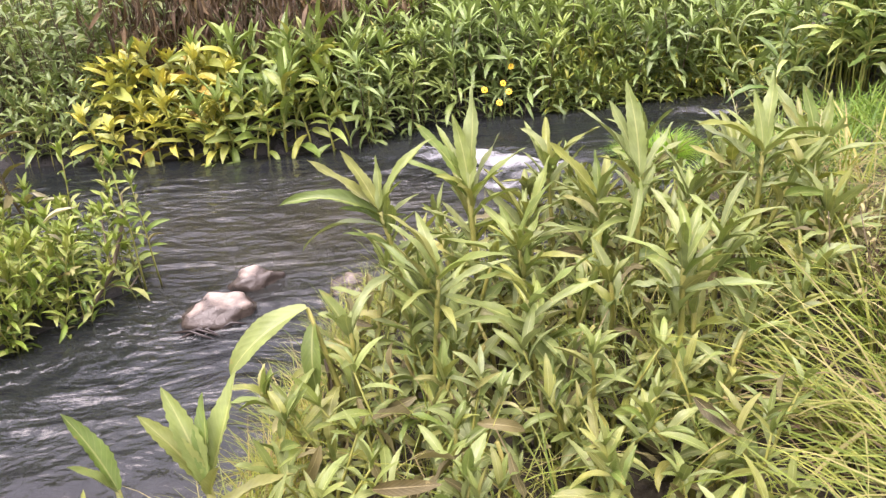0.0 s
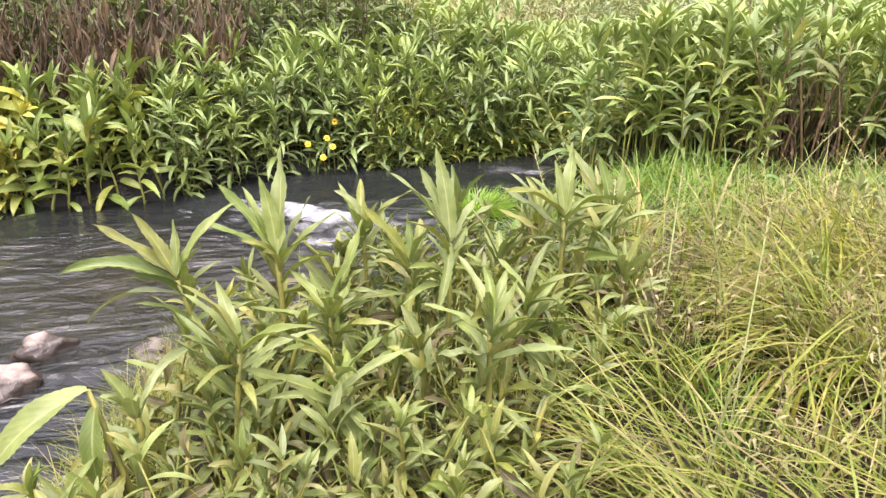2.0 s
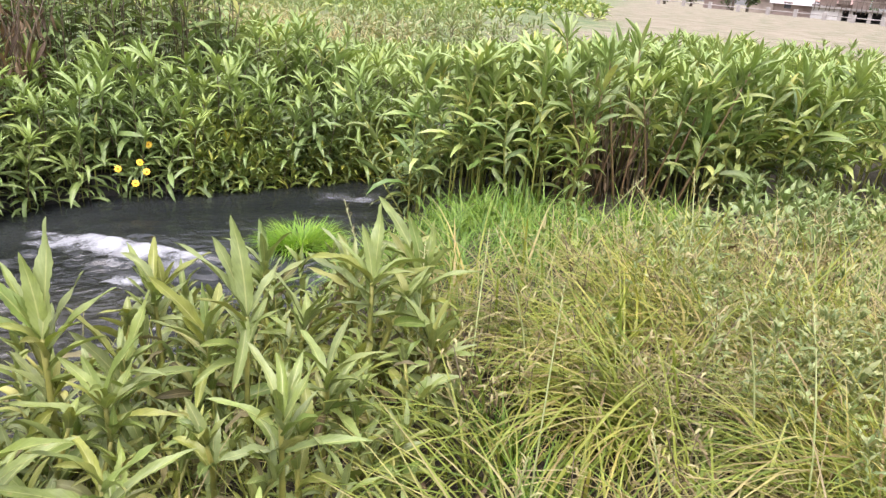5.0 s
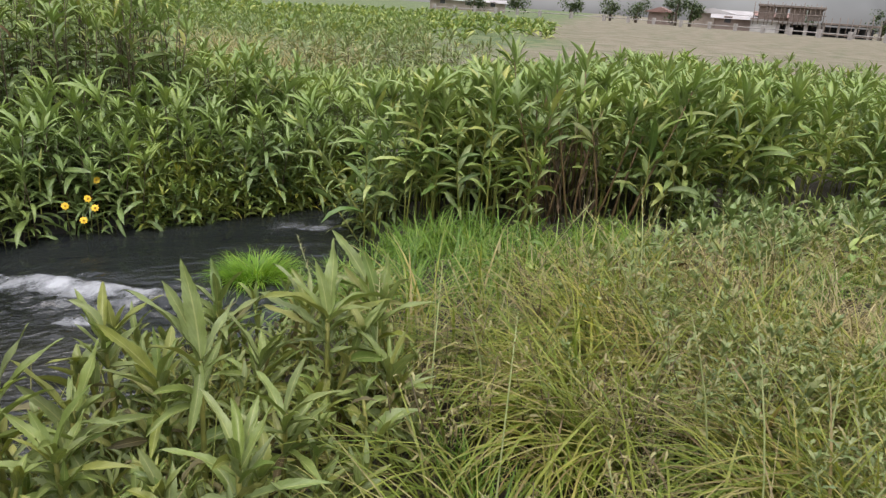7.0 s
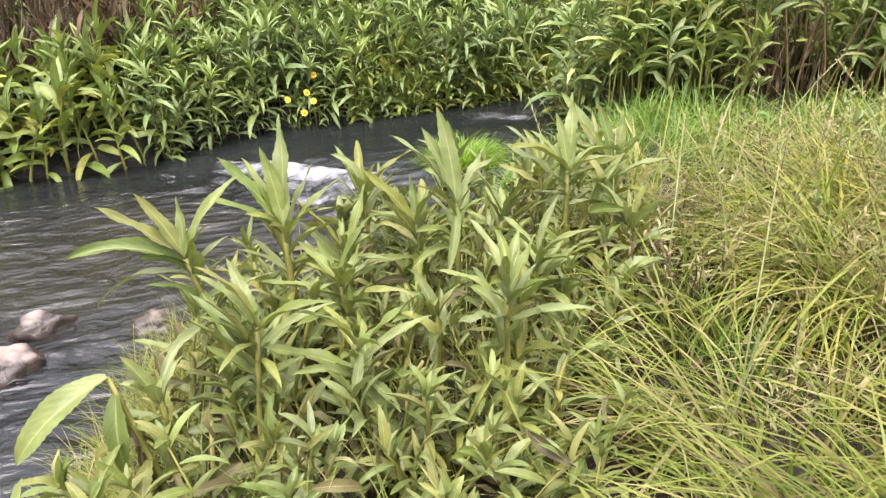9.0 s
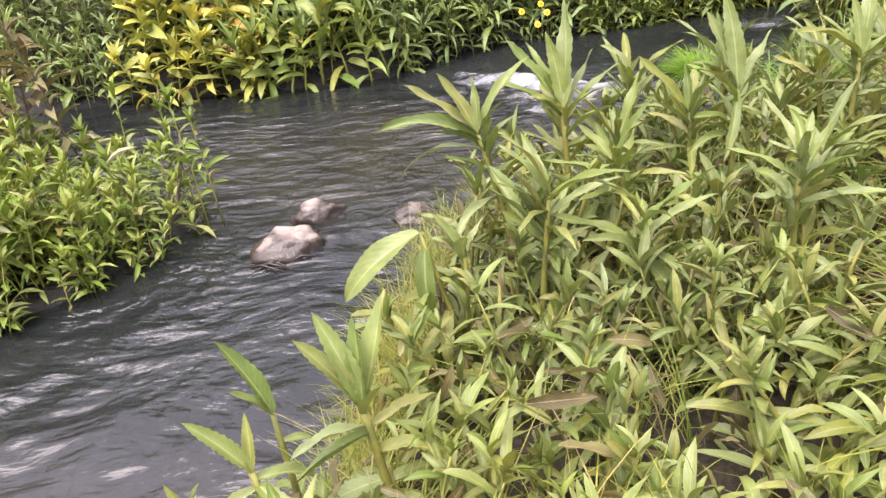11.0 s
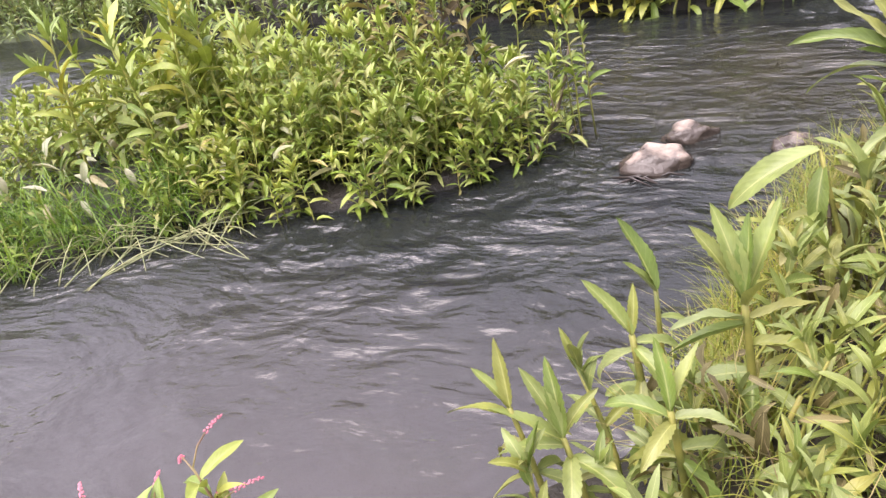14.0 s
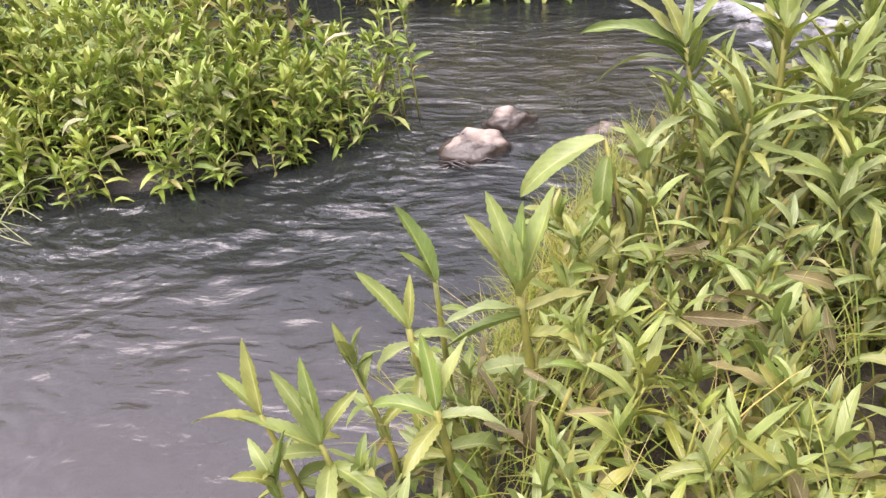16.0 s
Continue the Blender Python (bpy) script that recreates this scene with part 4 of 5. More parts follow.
for x, y in scatter(rg, 520, lambda x, y: clumped(x, y + 6, 2.0, 0.0), (0.7, 4.2, 0.5, 3.0)):
    scraps.add(rg.choice(shapes), turned((x, y, ground_at(x, y) + rg.uniform(0.02, 0.2)), rg.uniform(0, 360), rg.uniform(-50, 50), rg.uniform(0.3, 0.8), rg.uniform(-60, 60)))
tagged(new("dry_scraps", scraps.mesh("dry_scraps", leaf_dead_mass)), "brown withered scraps caught in the grass", "dead leaves", kind="stuff")
heads, head_stems = Mass(), Mass()
curl = [leaf_shape(0.034, 0.0065, a, 0.5, 3, 1) for a in (0.5, 1.4, 2.4)]
for cx, cy, wide, n in ((1.28, 2.0, 0.22, 16), (1.75, 1.75, 0.26, 20), (1.5, 1.35, 0.16, 10), (1.15, 1.3, 0.12, 6), (2.3, 2.4, 0.35, 22), (2.75, 2.2, 0.35, 20), (1.95, 2.5, 0.3, 16), (3.3, 2.6, 0.4, 18), (2.1, 1.6, 0.3, 14)):
    for _ in range(n):
        x, y = rg.gauss(cx, wide * 0.55), rg.gauss(cy, wide * 0.55)
        g = ground_at(x, y)
        line = [p + Vector((x, y, g - 0.02)) for p in stem_curve(rg, rg.uniform(0.22, 0.48), 0.45, 4)]
        head_stems.stalk(line, [0.0026, 0.0024, 0.002, 0.0017, 0.0012], 4)
        for k in range(30):
            p = along(line, rg.uniform(0.45, 1.0)) + Vector((rg.gauss(0, 0.018), rg.gauss(0, 0.018), rg.gauss(0, 0.014)))
            heads.add(rg.choice(curl), turned(p, rg.uniform(0, 360), rg.uniform(-60, 80), rg.uniform(0.6, 1.3), rg.uniform(-60, 60)))
heads_ob = tagged(new("dead_weeds", heads.mesh("dead_weeds", leaf_material("dry_head", [(0.0, (0.14, 0.095, 0.04)), (0.4, (0.30, 0.245, 0.11)), (0.75, (0.46, 0.41, 0.20)), (1.0, (0.36, 0.37, 0.15))], True, shine=0.7, gold=0.1))), "reddish-brown dead weeds with curled seed heads in the grass", "dead plants", kind="stuff")
part("stems", head_stems.mesh("stems", stalk_brown), heads_ob)
grass(rg, "stout_grass", "stout upright green grass on the open bank", grass_mass,
      scatter(rg, 60, lambda x, y: clumped(x + 2, y, 2.2, -0.1), (1.2, 3.4, 1.0, 2.9)), (0.35, 0.62), (0.007, 0.012), (0.1, 1.0), None, (62, 88), 5, 0.04)
tuft = Mass()
for _ in range(700):
    a, q = rg.uniform(0, 6.28), rg.uniform(0, 1) ** 0.5
    x, y = 1.33 + 0.2 * q * math.cos(a), 4.74 + 0.15 * q * math.sin(a)
    m = turned((x, y, 0.02), math.degrees(a) + rg.uniform(-40, 40), rg.uniform(45, 88) - 30 * q) @ Matrix.Diagonal((rg.uniform(0.004, 0.007), (k := rg.uniform(0.14, 0.27)), k, 1))
    tuft.add(blade(1.0, 1.0, rg.uniform(0.2, 1.1)), m)
tagged(new("grass_tuft", tuft.mesh("grass_tuft", tuft_mass)), "bright green grass tuft standing in the stream", "grass tuft")

# ---- far bank ----
rf = random.Random(21)


def behind(lo, hi, x0, x1):
    return lambda x, y: lo < bank_distance(x, y) < hi and y > 4.9 and x0 < x < x1


yellow_protos = [leafy_plant(rf, "waterside_plant", "yellowing broad-leaved plant leaning over the water", "plant", "plants on the far bank", yellow_leaves, stalk_green, rf.uniform(0.34, 0.46), 6, 9, 0.95, 0.2, 0.12, young=gold_leaves) for _ in range(5)]
plant_out(rf, yellow_protos, scatter(rf, 26, behind(-0.14, 0.38, -2.75, -1.7), (-3, -1.5, 5.2, 6.2), 0.10), (0.9, 1.2), tilt=14)
light_protos = [leafy_plant(rf, "waterside_plant", "light green broad-leaved plant leaning over the water", "plant", "plants on the far bank", light_leaves, stalk_green, rf.uniform(0.36, 0.48), 6, 9, 0.95, 0.2, 0.12, young=young_leaves) for _ in range(5)]
plant_out(rf, light_protos, scatter(rf, 32, behind(-0.14, 0.45, -1.85, -0.7), (-2, -0.6, 5.2, 6.2), 0.10), (0.95, 1.25), tilt=14)
bank_protos = [leafy_plant(rf, "waterside_plant", "dark green broad-leaved plant on the far bank", "plant", "plants on the far bank", bank_leaves, stalk_green, rf.uniform(0.4, 0.65), 8, 8, 0.85, 0.14, 0.10, young=young_leaves) for _ in range(8)]
plant_out(rf, bank_protos, scatter(rf, 18, behind(-0.10, 0.3, -0.75, 2.6), (-1, 3.0, 5.5, 8), 0.2) + scatter(rf, 8, behind(-0.1, 0.4, -4.6, -2.7), (-5, -2.6, 5.2, 7), 0.18), (0.75, 1.1), tilt=14)

# low fringe hanging over the far water's edge
fringe_l, fringe_s = Mass(), Mass()
shapes = shape_set(0.15, 0.032)
for x, y in scatter(rf, 560, lambda x, y: behind(-0.07, 0.2, -14, 3.0)(x, y) and not (-2.8 < x < -0.8 and rf.random() < 0.75), (-14, 3.2, 5.0, 8.2)):
    mass_plant(rf, fringe_l, fringe_s, shapes, (x, y, max(ground_at(x, y), -0.02)), rf.uniform(0.18, 0.42), 4, 5, rf.uniform(0.8, 1.15), 0.4, 0.32, 0.004, 0)
fringe = tagged(new("bank_fringe", fringe_l.mesh("bank_fringe", leaf_bank_mass)), "low leafy growth hanging over the far water's edge", "plants", kind="stuff")
part("stems", fringe_s.mesh("stems", stalk_green), fringe)


bright_l, bright_s = Mass(), Mass()
for x, y in scatter(rf, 250, behind(-0.1, 0.22, 0.75, 2.7), (0.7, 2.8, 5.6, 8.0)):
    mass_plant(rf, bright_l, bright_s, shapes, (x, y, max(ground_at(x, y), -0.02)), rf.uniform(0.16, 0.40), 5, 5, rf.uniform(0.7, 1.0), 0.4, 0.1, 0.004, 0)
bright = tagged(new("bank_fringe", bright_l.mesh("bank_fringe", leaf_material("bright_fringe_leaf", LIGHT_GREENS, True, spots=0.2))), "bright green small-leaved growth along the far water's edge", "plants", kind="stuff")
part("stems", bright_s.mesh("stems", stalk_green), bright)


def thicket(r, name, label, mat, stalks, places, tall, pairs, size, shapes, lean=0.1, start=0.15, thick=0.006, droop=0.0, crown=6, young=None):
    leaves_m, stems_m, young_m = Mass(), Mass(), Mass()
    for x, y in places:
        mass_plant(r, leaves_m, stems_m, shapes, (x, y, ground_at(x, y)), r.uniform(*tall), pairs, crown, size * r.uniform(0.8, 1.15), lean, start, thick, droop, young_m if young else None)
    ob = tagged(new(name, leaves_m.mesh(name, mat)), label, "plants", kind="stuff")
    part("stems", stems_m.mesh("stems", stalks), ob)
    if young:
        part("young_leaves", young_m.mesh("young_leaves", young), ob, None, "lighter young leaves at the tops")
    return ob


tall_shapes = shape_set(0.26, 0.036, segs=5, count=8, seed=31, sag=1.9)


def joined_plant(r, label, group, mats, stalks, tall, pairs, crown, shapes, start):
    """A plant whose leaves are two joined parts: the older foliage and the young tops."""
    old, stems, top = Mass(), Mass(), Mass()
    mass_plant(r, old, stems, shapes, (0, 0, 0), tall, pairs, crown, 1.0, 0.12, start, 0.006, 0, top)
    ob = thing("bank_plant", Matrix(), label, "plant", group)
    part("stem", stems.mesh("stem", stalks), ob)
    part("foliage", old.mesh("foliage", mats[0]), ob)
    part("young_leaves", top.mesh("young_leaves", mats[1]), ob)
    return ob


thick_protos = [joined_plant(rf, "dark green leafy plant in the far bank's thicket", "plants in the far bank's thicket", (leaf_bank_mass, leaf_young_mass), stalk_brown, rf.uniform(0.45, 0.72), 9, 9, tall_shapes, 0.03) for _ in range(9)]
plant_out(rf, thick_protos, scatter(rf, 275, behind(-0.06, 0.8, -0.8, 3.2), (-1, 3.5, 5.6, 9), 0.07), (0.7, 1.15), tilt=12)
thicket(rf, "tall_thicket", "tall green thicket of narrow-leaved plants behind the bank", leaf_bank_mass, stalk_brown,
        scatter(rf, 260, behind(0.85, 2.2, -2.6, 1.3), (-3, 1.3, 5.8, 10)) + scatter(rf, 130, behind(2.0, 4.0, -6.0, 1.1), (-6.5, 1.2, 7, 12)), (1.1, 1.6), 8, 1.0, tall_shapes, crown=8, young=leaf_young_mass)
thicket(rf, "slope_thicket", "waist-high green plants between the tall thicket and the low one", leaf_bank_mass, stalk_brown,
        scatter(rf, 110, behind(0.6, 2.4, 1.1, 2.3), (1.1, 2.3, 6.3, 9)), (0.6, 0.95), 8, 1.0, tall_shapes, crown=8, young=leaf_young_mass)
thicket(rf, "green_thicket", "knee-high green thicket sloping back from the bank", leaf_bank_mass, stalk_brown,
        scatter(rf, 280, behind(0.6, 2.4, 1.2, 5.0), (1.2, 5.0, 6, 10)), (0.38, 0.62), 6, 0.95, tall_shapes, crown=8, young=leaf_young_mass)
fine_shapes = shape_set(0.13, 0.034, segs=2, seed=33)
thicket(rf, "fine_leaved_bushes", "fine-leaved green bushes behind the bank", leaf_bank_mass, stalk_brown,
        scatter(rf, 620, behind(0.2, 2.2, -8, -2.3), (-8, -2.2, 5.4, 9)) + scatter(rf, 420, behind(0.0, 2.2, -15, -8), (-15, -8, 5.6, 10)), (0.5, 1.3), 9, 1.15, fine_shapes, 0.25)
dead_stems, dead_hang = Mass(), Mass()
dead_shapes = [leaf_shape(0.2, 0.03, a, 0.5, 5, 2, 0, 0.12) for a in (0.5, 1.0, 1.6)]
for x, y in scatter(rf, 300, behind(0.4, 1.0, -2.7, -0.3), (-2.8, 0.2, 5.9, 7.4)):
    g, t = ground_at(x, y), rf.uniform(0.6, 1.25)
    line = [p + Vector((x, y, g)) for p in stem_curve(rf, t, 0.25, 4)]
    dead_stems.stalk(line, [0.006, 0.0055, 0.005, 0.004, 0.003])
    for k in range(9):
        dead_hang.add(rf.choice(dead_shapes), turned(along(line, rf.uniform(0.3, 1.0)), rf.uniform(0, 360), rf.uniform(-85, -30), rf.uniform(0.5, 1.1), rf.uniform(-60, 60)))
dead_ob = tagged(new("dead_stalks", dead_hang.mesh("dead_stalks", leaf_dead_mass)), "brown withered stalks hung with dead leaves", "dead plants", kind="stuff")
part("stems", dead_stems.mesh("stems", stalk_brown), dead_ob)


# ---- yellow daisies on the far bank ----
def daisy(x, y, z, turn, size=0.032):
    g = ground_at(x, y + 0.12)
    ob = thing("yellow_flower", Matrix.Translation((x, y, z)), "yellow daisy-like flower on a thin stem over the water", "flower", "yellow flowers on the far bank")
    part("flower_stem", stalk_mesh("flower_stem", [(0.0, 0.0, 0.0), (0.01, 0.04, -0.06), (0.02, 0.1, g - z - 0.03)], [0.002, 0.0025, 0.003], stalk_green), ob)
    petal_mesh = petals
    tilt = Euler((radians(60), 0, radians(turn))).to_matrix().to_4x4()
    for k in range(8):
        part("petal", petal_mesh, ob, tilt @ Matrix.Rotation(radians(45 * k), 4, "Z"))
    part("flower_heart", heart, ob, tilt)


ps = leaf_shape(0.029, 0.018, 0.25, 0.15, 4, 2, 0, 0.0, 0.8)
petals = mesh_of("petal", ps[0], ps[1], petal_yellow, ps[2])
hv, hf, _ = tube([(0, 0, -0.002), (0, 0, 0.003), (0, 0, 0.006)], [0.009, 0.008, 0.003], 10)
heart = mesh_of("flower_heart", hv, hf, petal_heart)
for fx, fy, fz, turn in ((0.36, 5.78, 0.21, 10), (0.47, 5.98, 0.45, -15), (0.40, 5.88, 0.34, 20), (0.44, 5.84, 0.28, -5), (0.25, 5.86, 0.30, 15)):
    daisy(fx, fy, fz, turn)

# ---- right bank: the dark bush and the field of tall plants behind it ----
rr_ = random.Random(44)


def in_field(x, y):
    return float(signed(FIELD, np.array([x]), np.array([y]))[0]) > 0


bush_protos = [leafy_plant(rr_, "field_plant", "tall leafy plant with long narrow green leaves", "plant", "tall plants on the right bank", field_leaves, stalk_green, rr_.uniform(0.75, 0.95), 11, 8, 0.95, 0.14, 0.08, droop=-14, young=young_leaves) for _ in range(7)]
hollow = (Mass(), Mass())
for x, y in scatter(rr_, 30, lambda x, y: True, (3.3, 3.85, 4.3, 4.9)):
    g, t = ground_at(x, y), rr_.uniform(0.5, 0.85)
    line = [p + Vector((x, y, g)) for p in stem_curve(rr_, t, 0.2, 4)]
    hollow[1].stalk(line, [0.005, 0.0045, 0.004, 0.003, 0.002])
    for k in range(2):
        hollow[0].add(rr_.choice(dead_shapes), turned(along(line, rr_.uniform(0.2, 0.9)), rr_.uniform(0, 360), rr_.uniform(-88, -40), rr_.uniform(0.5, 1.0), rr_.uniform(-60, 60)))
hollow_ob = tagged(new("withered_stems", hollow[0].mesh("withered_stems", leaf_dead_mass)), "withered brown stems in the hollow under the tall plants", "dead plants", kind="stuff")
part("stems", hollow[1].mesh("stems", stalk_brown), hollow_ob)
bare_protos = [leafy_plant(rr_, "field_plant", "tall plant with bare reddish stems and leaves at the top", "plant", "tall plants on the right bank", field_leaves, stalk_red, rr_.uniform(0.8, 0.95), 3, 8, 1.0, 0.2, 0.72, young=young_leaves) for _ in range(3)]
plant_out(rr_, bare_protos, scatter(rr_, 28, lambda x, y: True, (3.15, 4.0, 4.25, 5.1), 0.1), (0.9, 1.15), tilt=16)
front = [p for p in scatter(rr_, 400, in_field, (2.2, 8.5, 2.2, 6.4), 0.13) if float(signed(FIELD, np.array([p[0]]), np.array([p[1]]))[0]) < 0.75 and p[1] < 6.2 and not (3.2 < p[0] < 3.95 and p[1] < 4.8)]
for k, (x, y) in enumerate(front[:36]):
    # plants at the rim lean out over the water and the open bank
    d = float(signed(FIELD, np.array([x]), np.array([y]))[0])
    gx = float(signed(FIELD, np.array([x + 0.05]), np.array([y]))[0]) - d
    gy = float(signed(FIELD, np.array([x]), np.array([y + 0.05]))[0]) - d
    out = Vector((-gx, -gy, 0)).normalized()
    m = Matrix.Translation((x, y, ground_at(x, y))) @ Matrix.Rotation(radians(rr_.uniform(22, 42) * max(0.15, 1 - d / 0.5)), 4, Vector((0, 0, 1)).cross(out)) @ Matrix.Rotation(rr_.uniform(0, 6.28), 4, "Z") @ Matrix.Scale(rr_.uniform(0.8, 1.1), 4)
    if k < len(bush_protos):
        bush_protos[k].matrix_basis = m
    else:
        copy_thing(bush_protos[k % len(bush_protos)], m)
field_shapes = shape_set(0.28, 0.044, segs=4, count=8, seed=51, sag=1.8)
thicket(rr_, "field_plants", "wide stand of tall leafy green plants", leaf_field_mass, stalk_green,
        scatter(rr_, 260, lambda x, y: in_field(x, y) and x < 5.2 and not (3.2 < x < 3.95 and y < 4.85), (2.2, 5.2, 3, 8)) + scatter(rr_, 430, lambda x, y: in_field(x, y) and x < 9, (4.8, 9, 1.5, 12)), (0.7, 1.0), 7, 1.0, field_shapes, 0.12, 0.3, 0.006, -14, crown=11, young=leaf_young_mass)
thicket(rr_, "back_field_plants", "far part of the stand of leafy green plants", leaf_field_mass, stalk_red,
        scatter(rr_, 520, in_field, (8, 17, 1, 13)), (0.55, 0.8), 4, 1.0, field_shapes, 0.12, 0.3, crown=9, young=leaf_young_mass)
low_shapes = shape_set(0.13, 0.034, segs=3, seed=52)
thicket(rr_, "low_weeds", "low leafy weeds along the edge of the tall plants", leaf_bank_mass, stalk_green,
        scatter(rr_, 420, lambda x, y: -1.3 < float(signed(FIELD, np.array([x]), np.array([y]))[0]) < 0.1 and y < 4.6 and x > 2.9 and not (x < 4.3 and y > 3.2 + 0.9 * max(0, x - 3.7)), (2.6, 8, 1.2, 4.8)), (0.12, 0.30), 4, 1.0, low_shapes, 0.2, 0.1, 0.004)

# feathery grey-green weeds on the open bank
weed_shapes = shape_set(0.05, 0.016, segs=6, seed=53, jag=0.62)
thicket(rr_, "feathery_weeds", "feathery grey-green weeds among the grass", leaf_weed_mass, stalk_green,
        scatter(rr_, 50, lambda x, y: True, (1.75, 2.4, 0.9, 1.75)) + scatter(rr_, 34, lambda x, y: True, (2.0, 2.7, 1.5, 2.3)) + scatter(rr_, 12, lambda x, y: clumped(x + 5, y, 2.2, 0.0), (1.1, 2.8, 0.7, 2.6)), (0.25, 0.55), 18, 1.0, weed_shapes, 0.35, 0.1, 0.003, crown=10)
thicket(rr_, "bank_weeds", "low green weeds scattered over the open bank", leaf_field_mass, stalk_green,
        scatter(rr_, 80, lambda x, y: y < 4.2 - 0.2 * x and y > 0.25 * x, (2.2, 6.5, 1.2, 3.8)), (0.12, 0.38), 5, 0.8, low_shapes, 0.3, 0.05, 0.004, young=leaf_weed_mass)

# single tall grass stalks with seed heads
stalk_light = stalk_material("light_stalk", (0.22, 0.27, 0.09), (0.34, 0.36, 0.16))
for x, y in scatter(rr_, 26, lambda x, y: True, (0.9, 3.0, 0.8, 2.7), 0.15):
    g, ln, a = ground_at(x, y), rr_.uniform(0.55, 0.8), rr_.uniform(0, 6.28)
    b = rr_.uniform(0.15, 0.5)
    pts = [Vector((b * ln * (i / 6) ** 2 * math.cos(a), b * ln * (i / 6) ** 2 * math.sin(a), ln * (i / 6) * (1 - 0.12 * b * i / 6))) for i in range(7)]
    pts[0].z = -0.05
    ob = thing("grass_stalk", Matrix.Translation((x, y, g)), "tall pale grass stalk with a thin seed head", "grass", "grass stalks on the open bank")
    part("stem", stalk_mesh("stem", pts, [0.0032, 0.003, 0.0028, 0.0026, 0.0024, 0.002, 0.0015], stalk_light, 5), ob)
    head = Mass()
    for k in range(16):
        head.add(weed_shapes[k % 4], turned(along(pts, 0.8 + 0.0125 * k), k * 137, rr_.uniform(40, 75), 0.45))
    part("seed_head", head.mesh("seed_head", dry_mass), ob)

# beyond the stream: plots behind the far bank
far_shapes = shape_set(0.26, 0.05, segs=2, seed=61)
thicket(rr_, "far_plot_plants", "green plants of the plots behind the far bank", leaf_bank_mass, stalk_green,
        scatter(rr_, 900, lambda x, y: not (0.8 < x < 4.6 and y < 16.5) and y > 8.5 + 0.9 * abs(x - 3) and y > 2.0 * x and bank_distance(x, y) > 2.5, (-10, 22, 9, 34)), (0.3, 0.8), 5, 1.1, far_shapes, 0.2, 0.2, crown=4)
thicket(rr_, "drooping_plants", "grey-green plants with drooping narrow leaves behind the thicket", leaf_weed_mass, stalk_brown,
        scatter(rr_, 130, lambda x, y: clumped(x, y, 0.7, -0.35), (3.9, 8.0, 10.0, 14.5)), (0.6, 1.0), 8, 1.0, tall_shapes, 0.2, 0.15, 0.006, 10)
plot_shapes = shape_set(0.42, 0.20, segs=2, seed=62)
thicket(rr_, "plot_crops", "low broad-leaved crops in the far plots", leaf_field_mass, stalk_green,
        scatter(rr_, 900, lambda x, y: y > 1.4 * x and clumped(x, y, 0.12, -0.25), (0, 34, 24, 62)), (0.15, 0.35), 2, 1.2, plot_shapes, 0.2, 0.2, crown=6)
grass(rr_, "straw_grass", "pale dry grass behind the thicket", dry_mass,
      scatter(rr_, 210, lambda x, y: clumped(x, y, 0.9, -0.25), (1.4, 4.3, 10.5, 16.5)) + scatter(rr_, 25, lambda x, y: True, (4.7, 5.5, 13.2, 14.6)), (0.7, 1.15), (0.006, 0.012), (0.2, 1.4), None, (50, 88), 10, 0.2)

# ---- island ----
ri = random.Random(77)


def on_island(lo, hi):
    return lambda x, y: lo < float(signed(ISLAND, np.array([x]), np.array([y]))[0]) < hi


herb_protos = [leafy_plant(ri, "island_herb", "bushy bright green herb at the island's edge", "plant", "herbs on the island", herb_leaves, stalk_green, ri.uniform(0.24, 0.38), 8, 8, 1.0, 0.3, 0.03, (), 0.004) for _ in range(8)]
plant_out(ri, herb_protos, scatter(ri, 26, lambda x, y: on_island(-0.06, 0.3)(x, y) and x > -4.4 and y < 3.5, (-4.5, -1.5, 1.2, 3.5), 0.14), (0.75, 1.15), 0.0, 14)
leaf_herb_young = leaf_material("herb_young_leaf_mass", [(0.0, (0.25, 0.36, 0.05)), (0.6, (0.34, 0.43, 0.09)), (1.0, (0.43, 0.45, 0.14))], True, spots=0.2)
herb_shapes = shape_set(0.115, 0.027, seed=71, count=8, sag=1.3)
thicket(ri, "island_herbs", "dense bright green herbs covering the island", leaf_herb_mass, stalk_green,
        scatter(ri, 560, lambda x, y: on_island(-0.06, 2.0)(x, y) and math.hypot(x + 4.05, y - 2.2) > 0.6, (-5.2, -1.5, 0.9, 3.9)) + scatter(ri, 200, on_island(-0.1, 2.0), (-8, -5, 0.4, 3.6)), (0.18, 0.46), 7, 1.0, herb_shapes, 0.35, 0.03, 0.0035, crown=8, young=leaf_herb_young)
thicket(ri, "tall_island_herbs", "knee-high yellow-green herbs over the middle of the island", leaf_herb_mass, stalk_green,
        scatter(ri, 170, lambda x, y: on_island(0.22, 2.0)(x, y) and y > 2.55, (-4.3, -2.05, 2.5, 3.6)), (0.42, 0.70), 8, 1.05, herb_shapes, 0.2, 0.15, 0.004, crown=9, young=leaf_herb_young)
pale_shapes = shape_set(0.14, 0.042, seed=72)
pale = Mass()
for x, y in scatter(ri, 170, on_island(0.0, 1.0), (-4.6, -1.6, 1.2, 3.7)):
    pale.add(ri.choice(pale_shapes), turned((x, y, 0.18 + ri.uniform(0, 0.26)), ri.uniform(0, 360), ri.uniform(-50, 45), ri.uniform(0.6, 1.15), ri.uniform(-40, 40)))
leaf_pale = leaf_material("pale_leaf_mass", [(0.0, (0.34, 0.36, 0.20)), (0.6, (0.44, 0.44, 0.30)), (1.0, (0.42, 0.34, 0.17))], True, spots=0.4, gold=0.1)
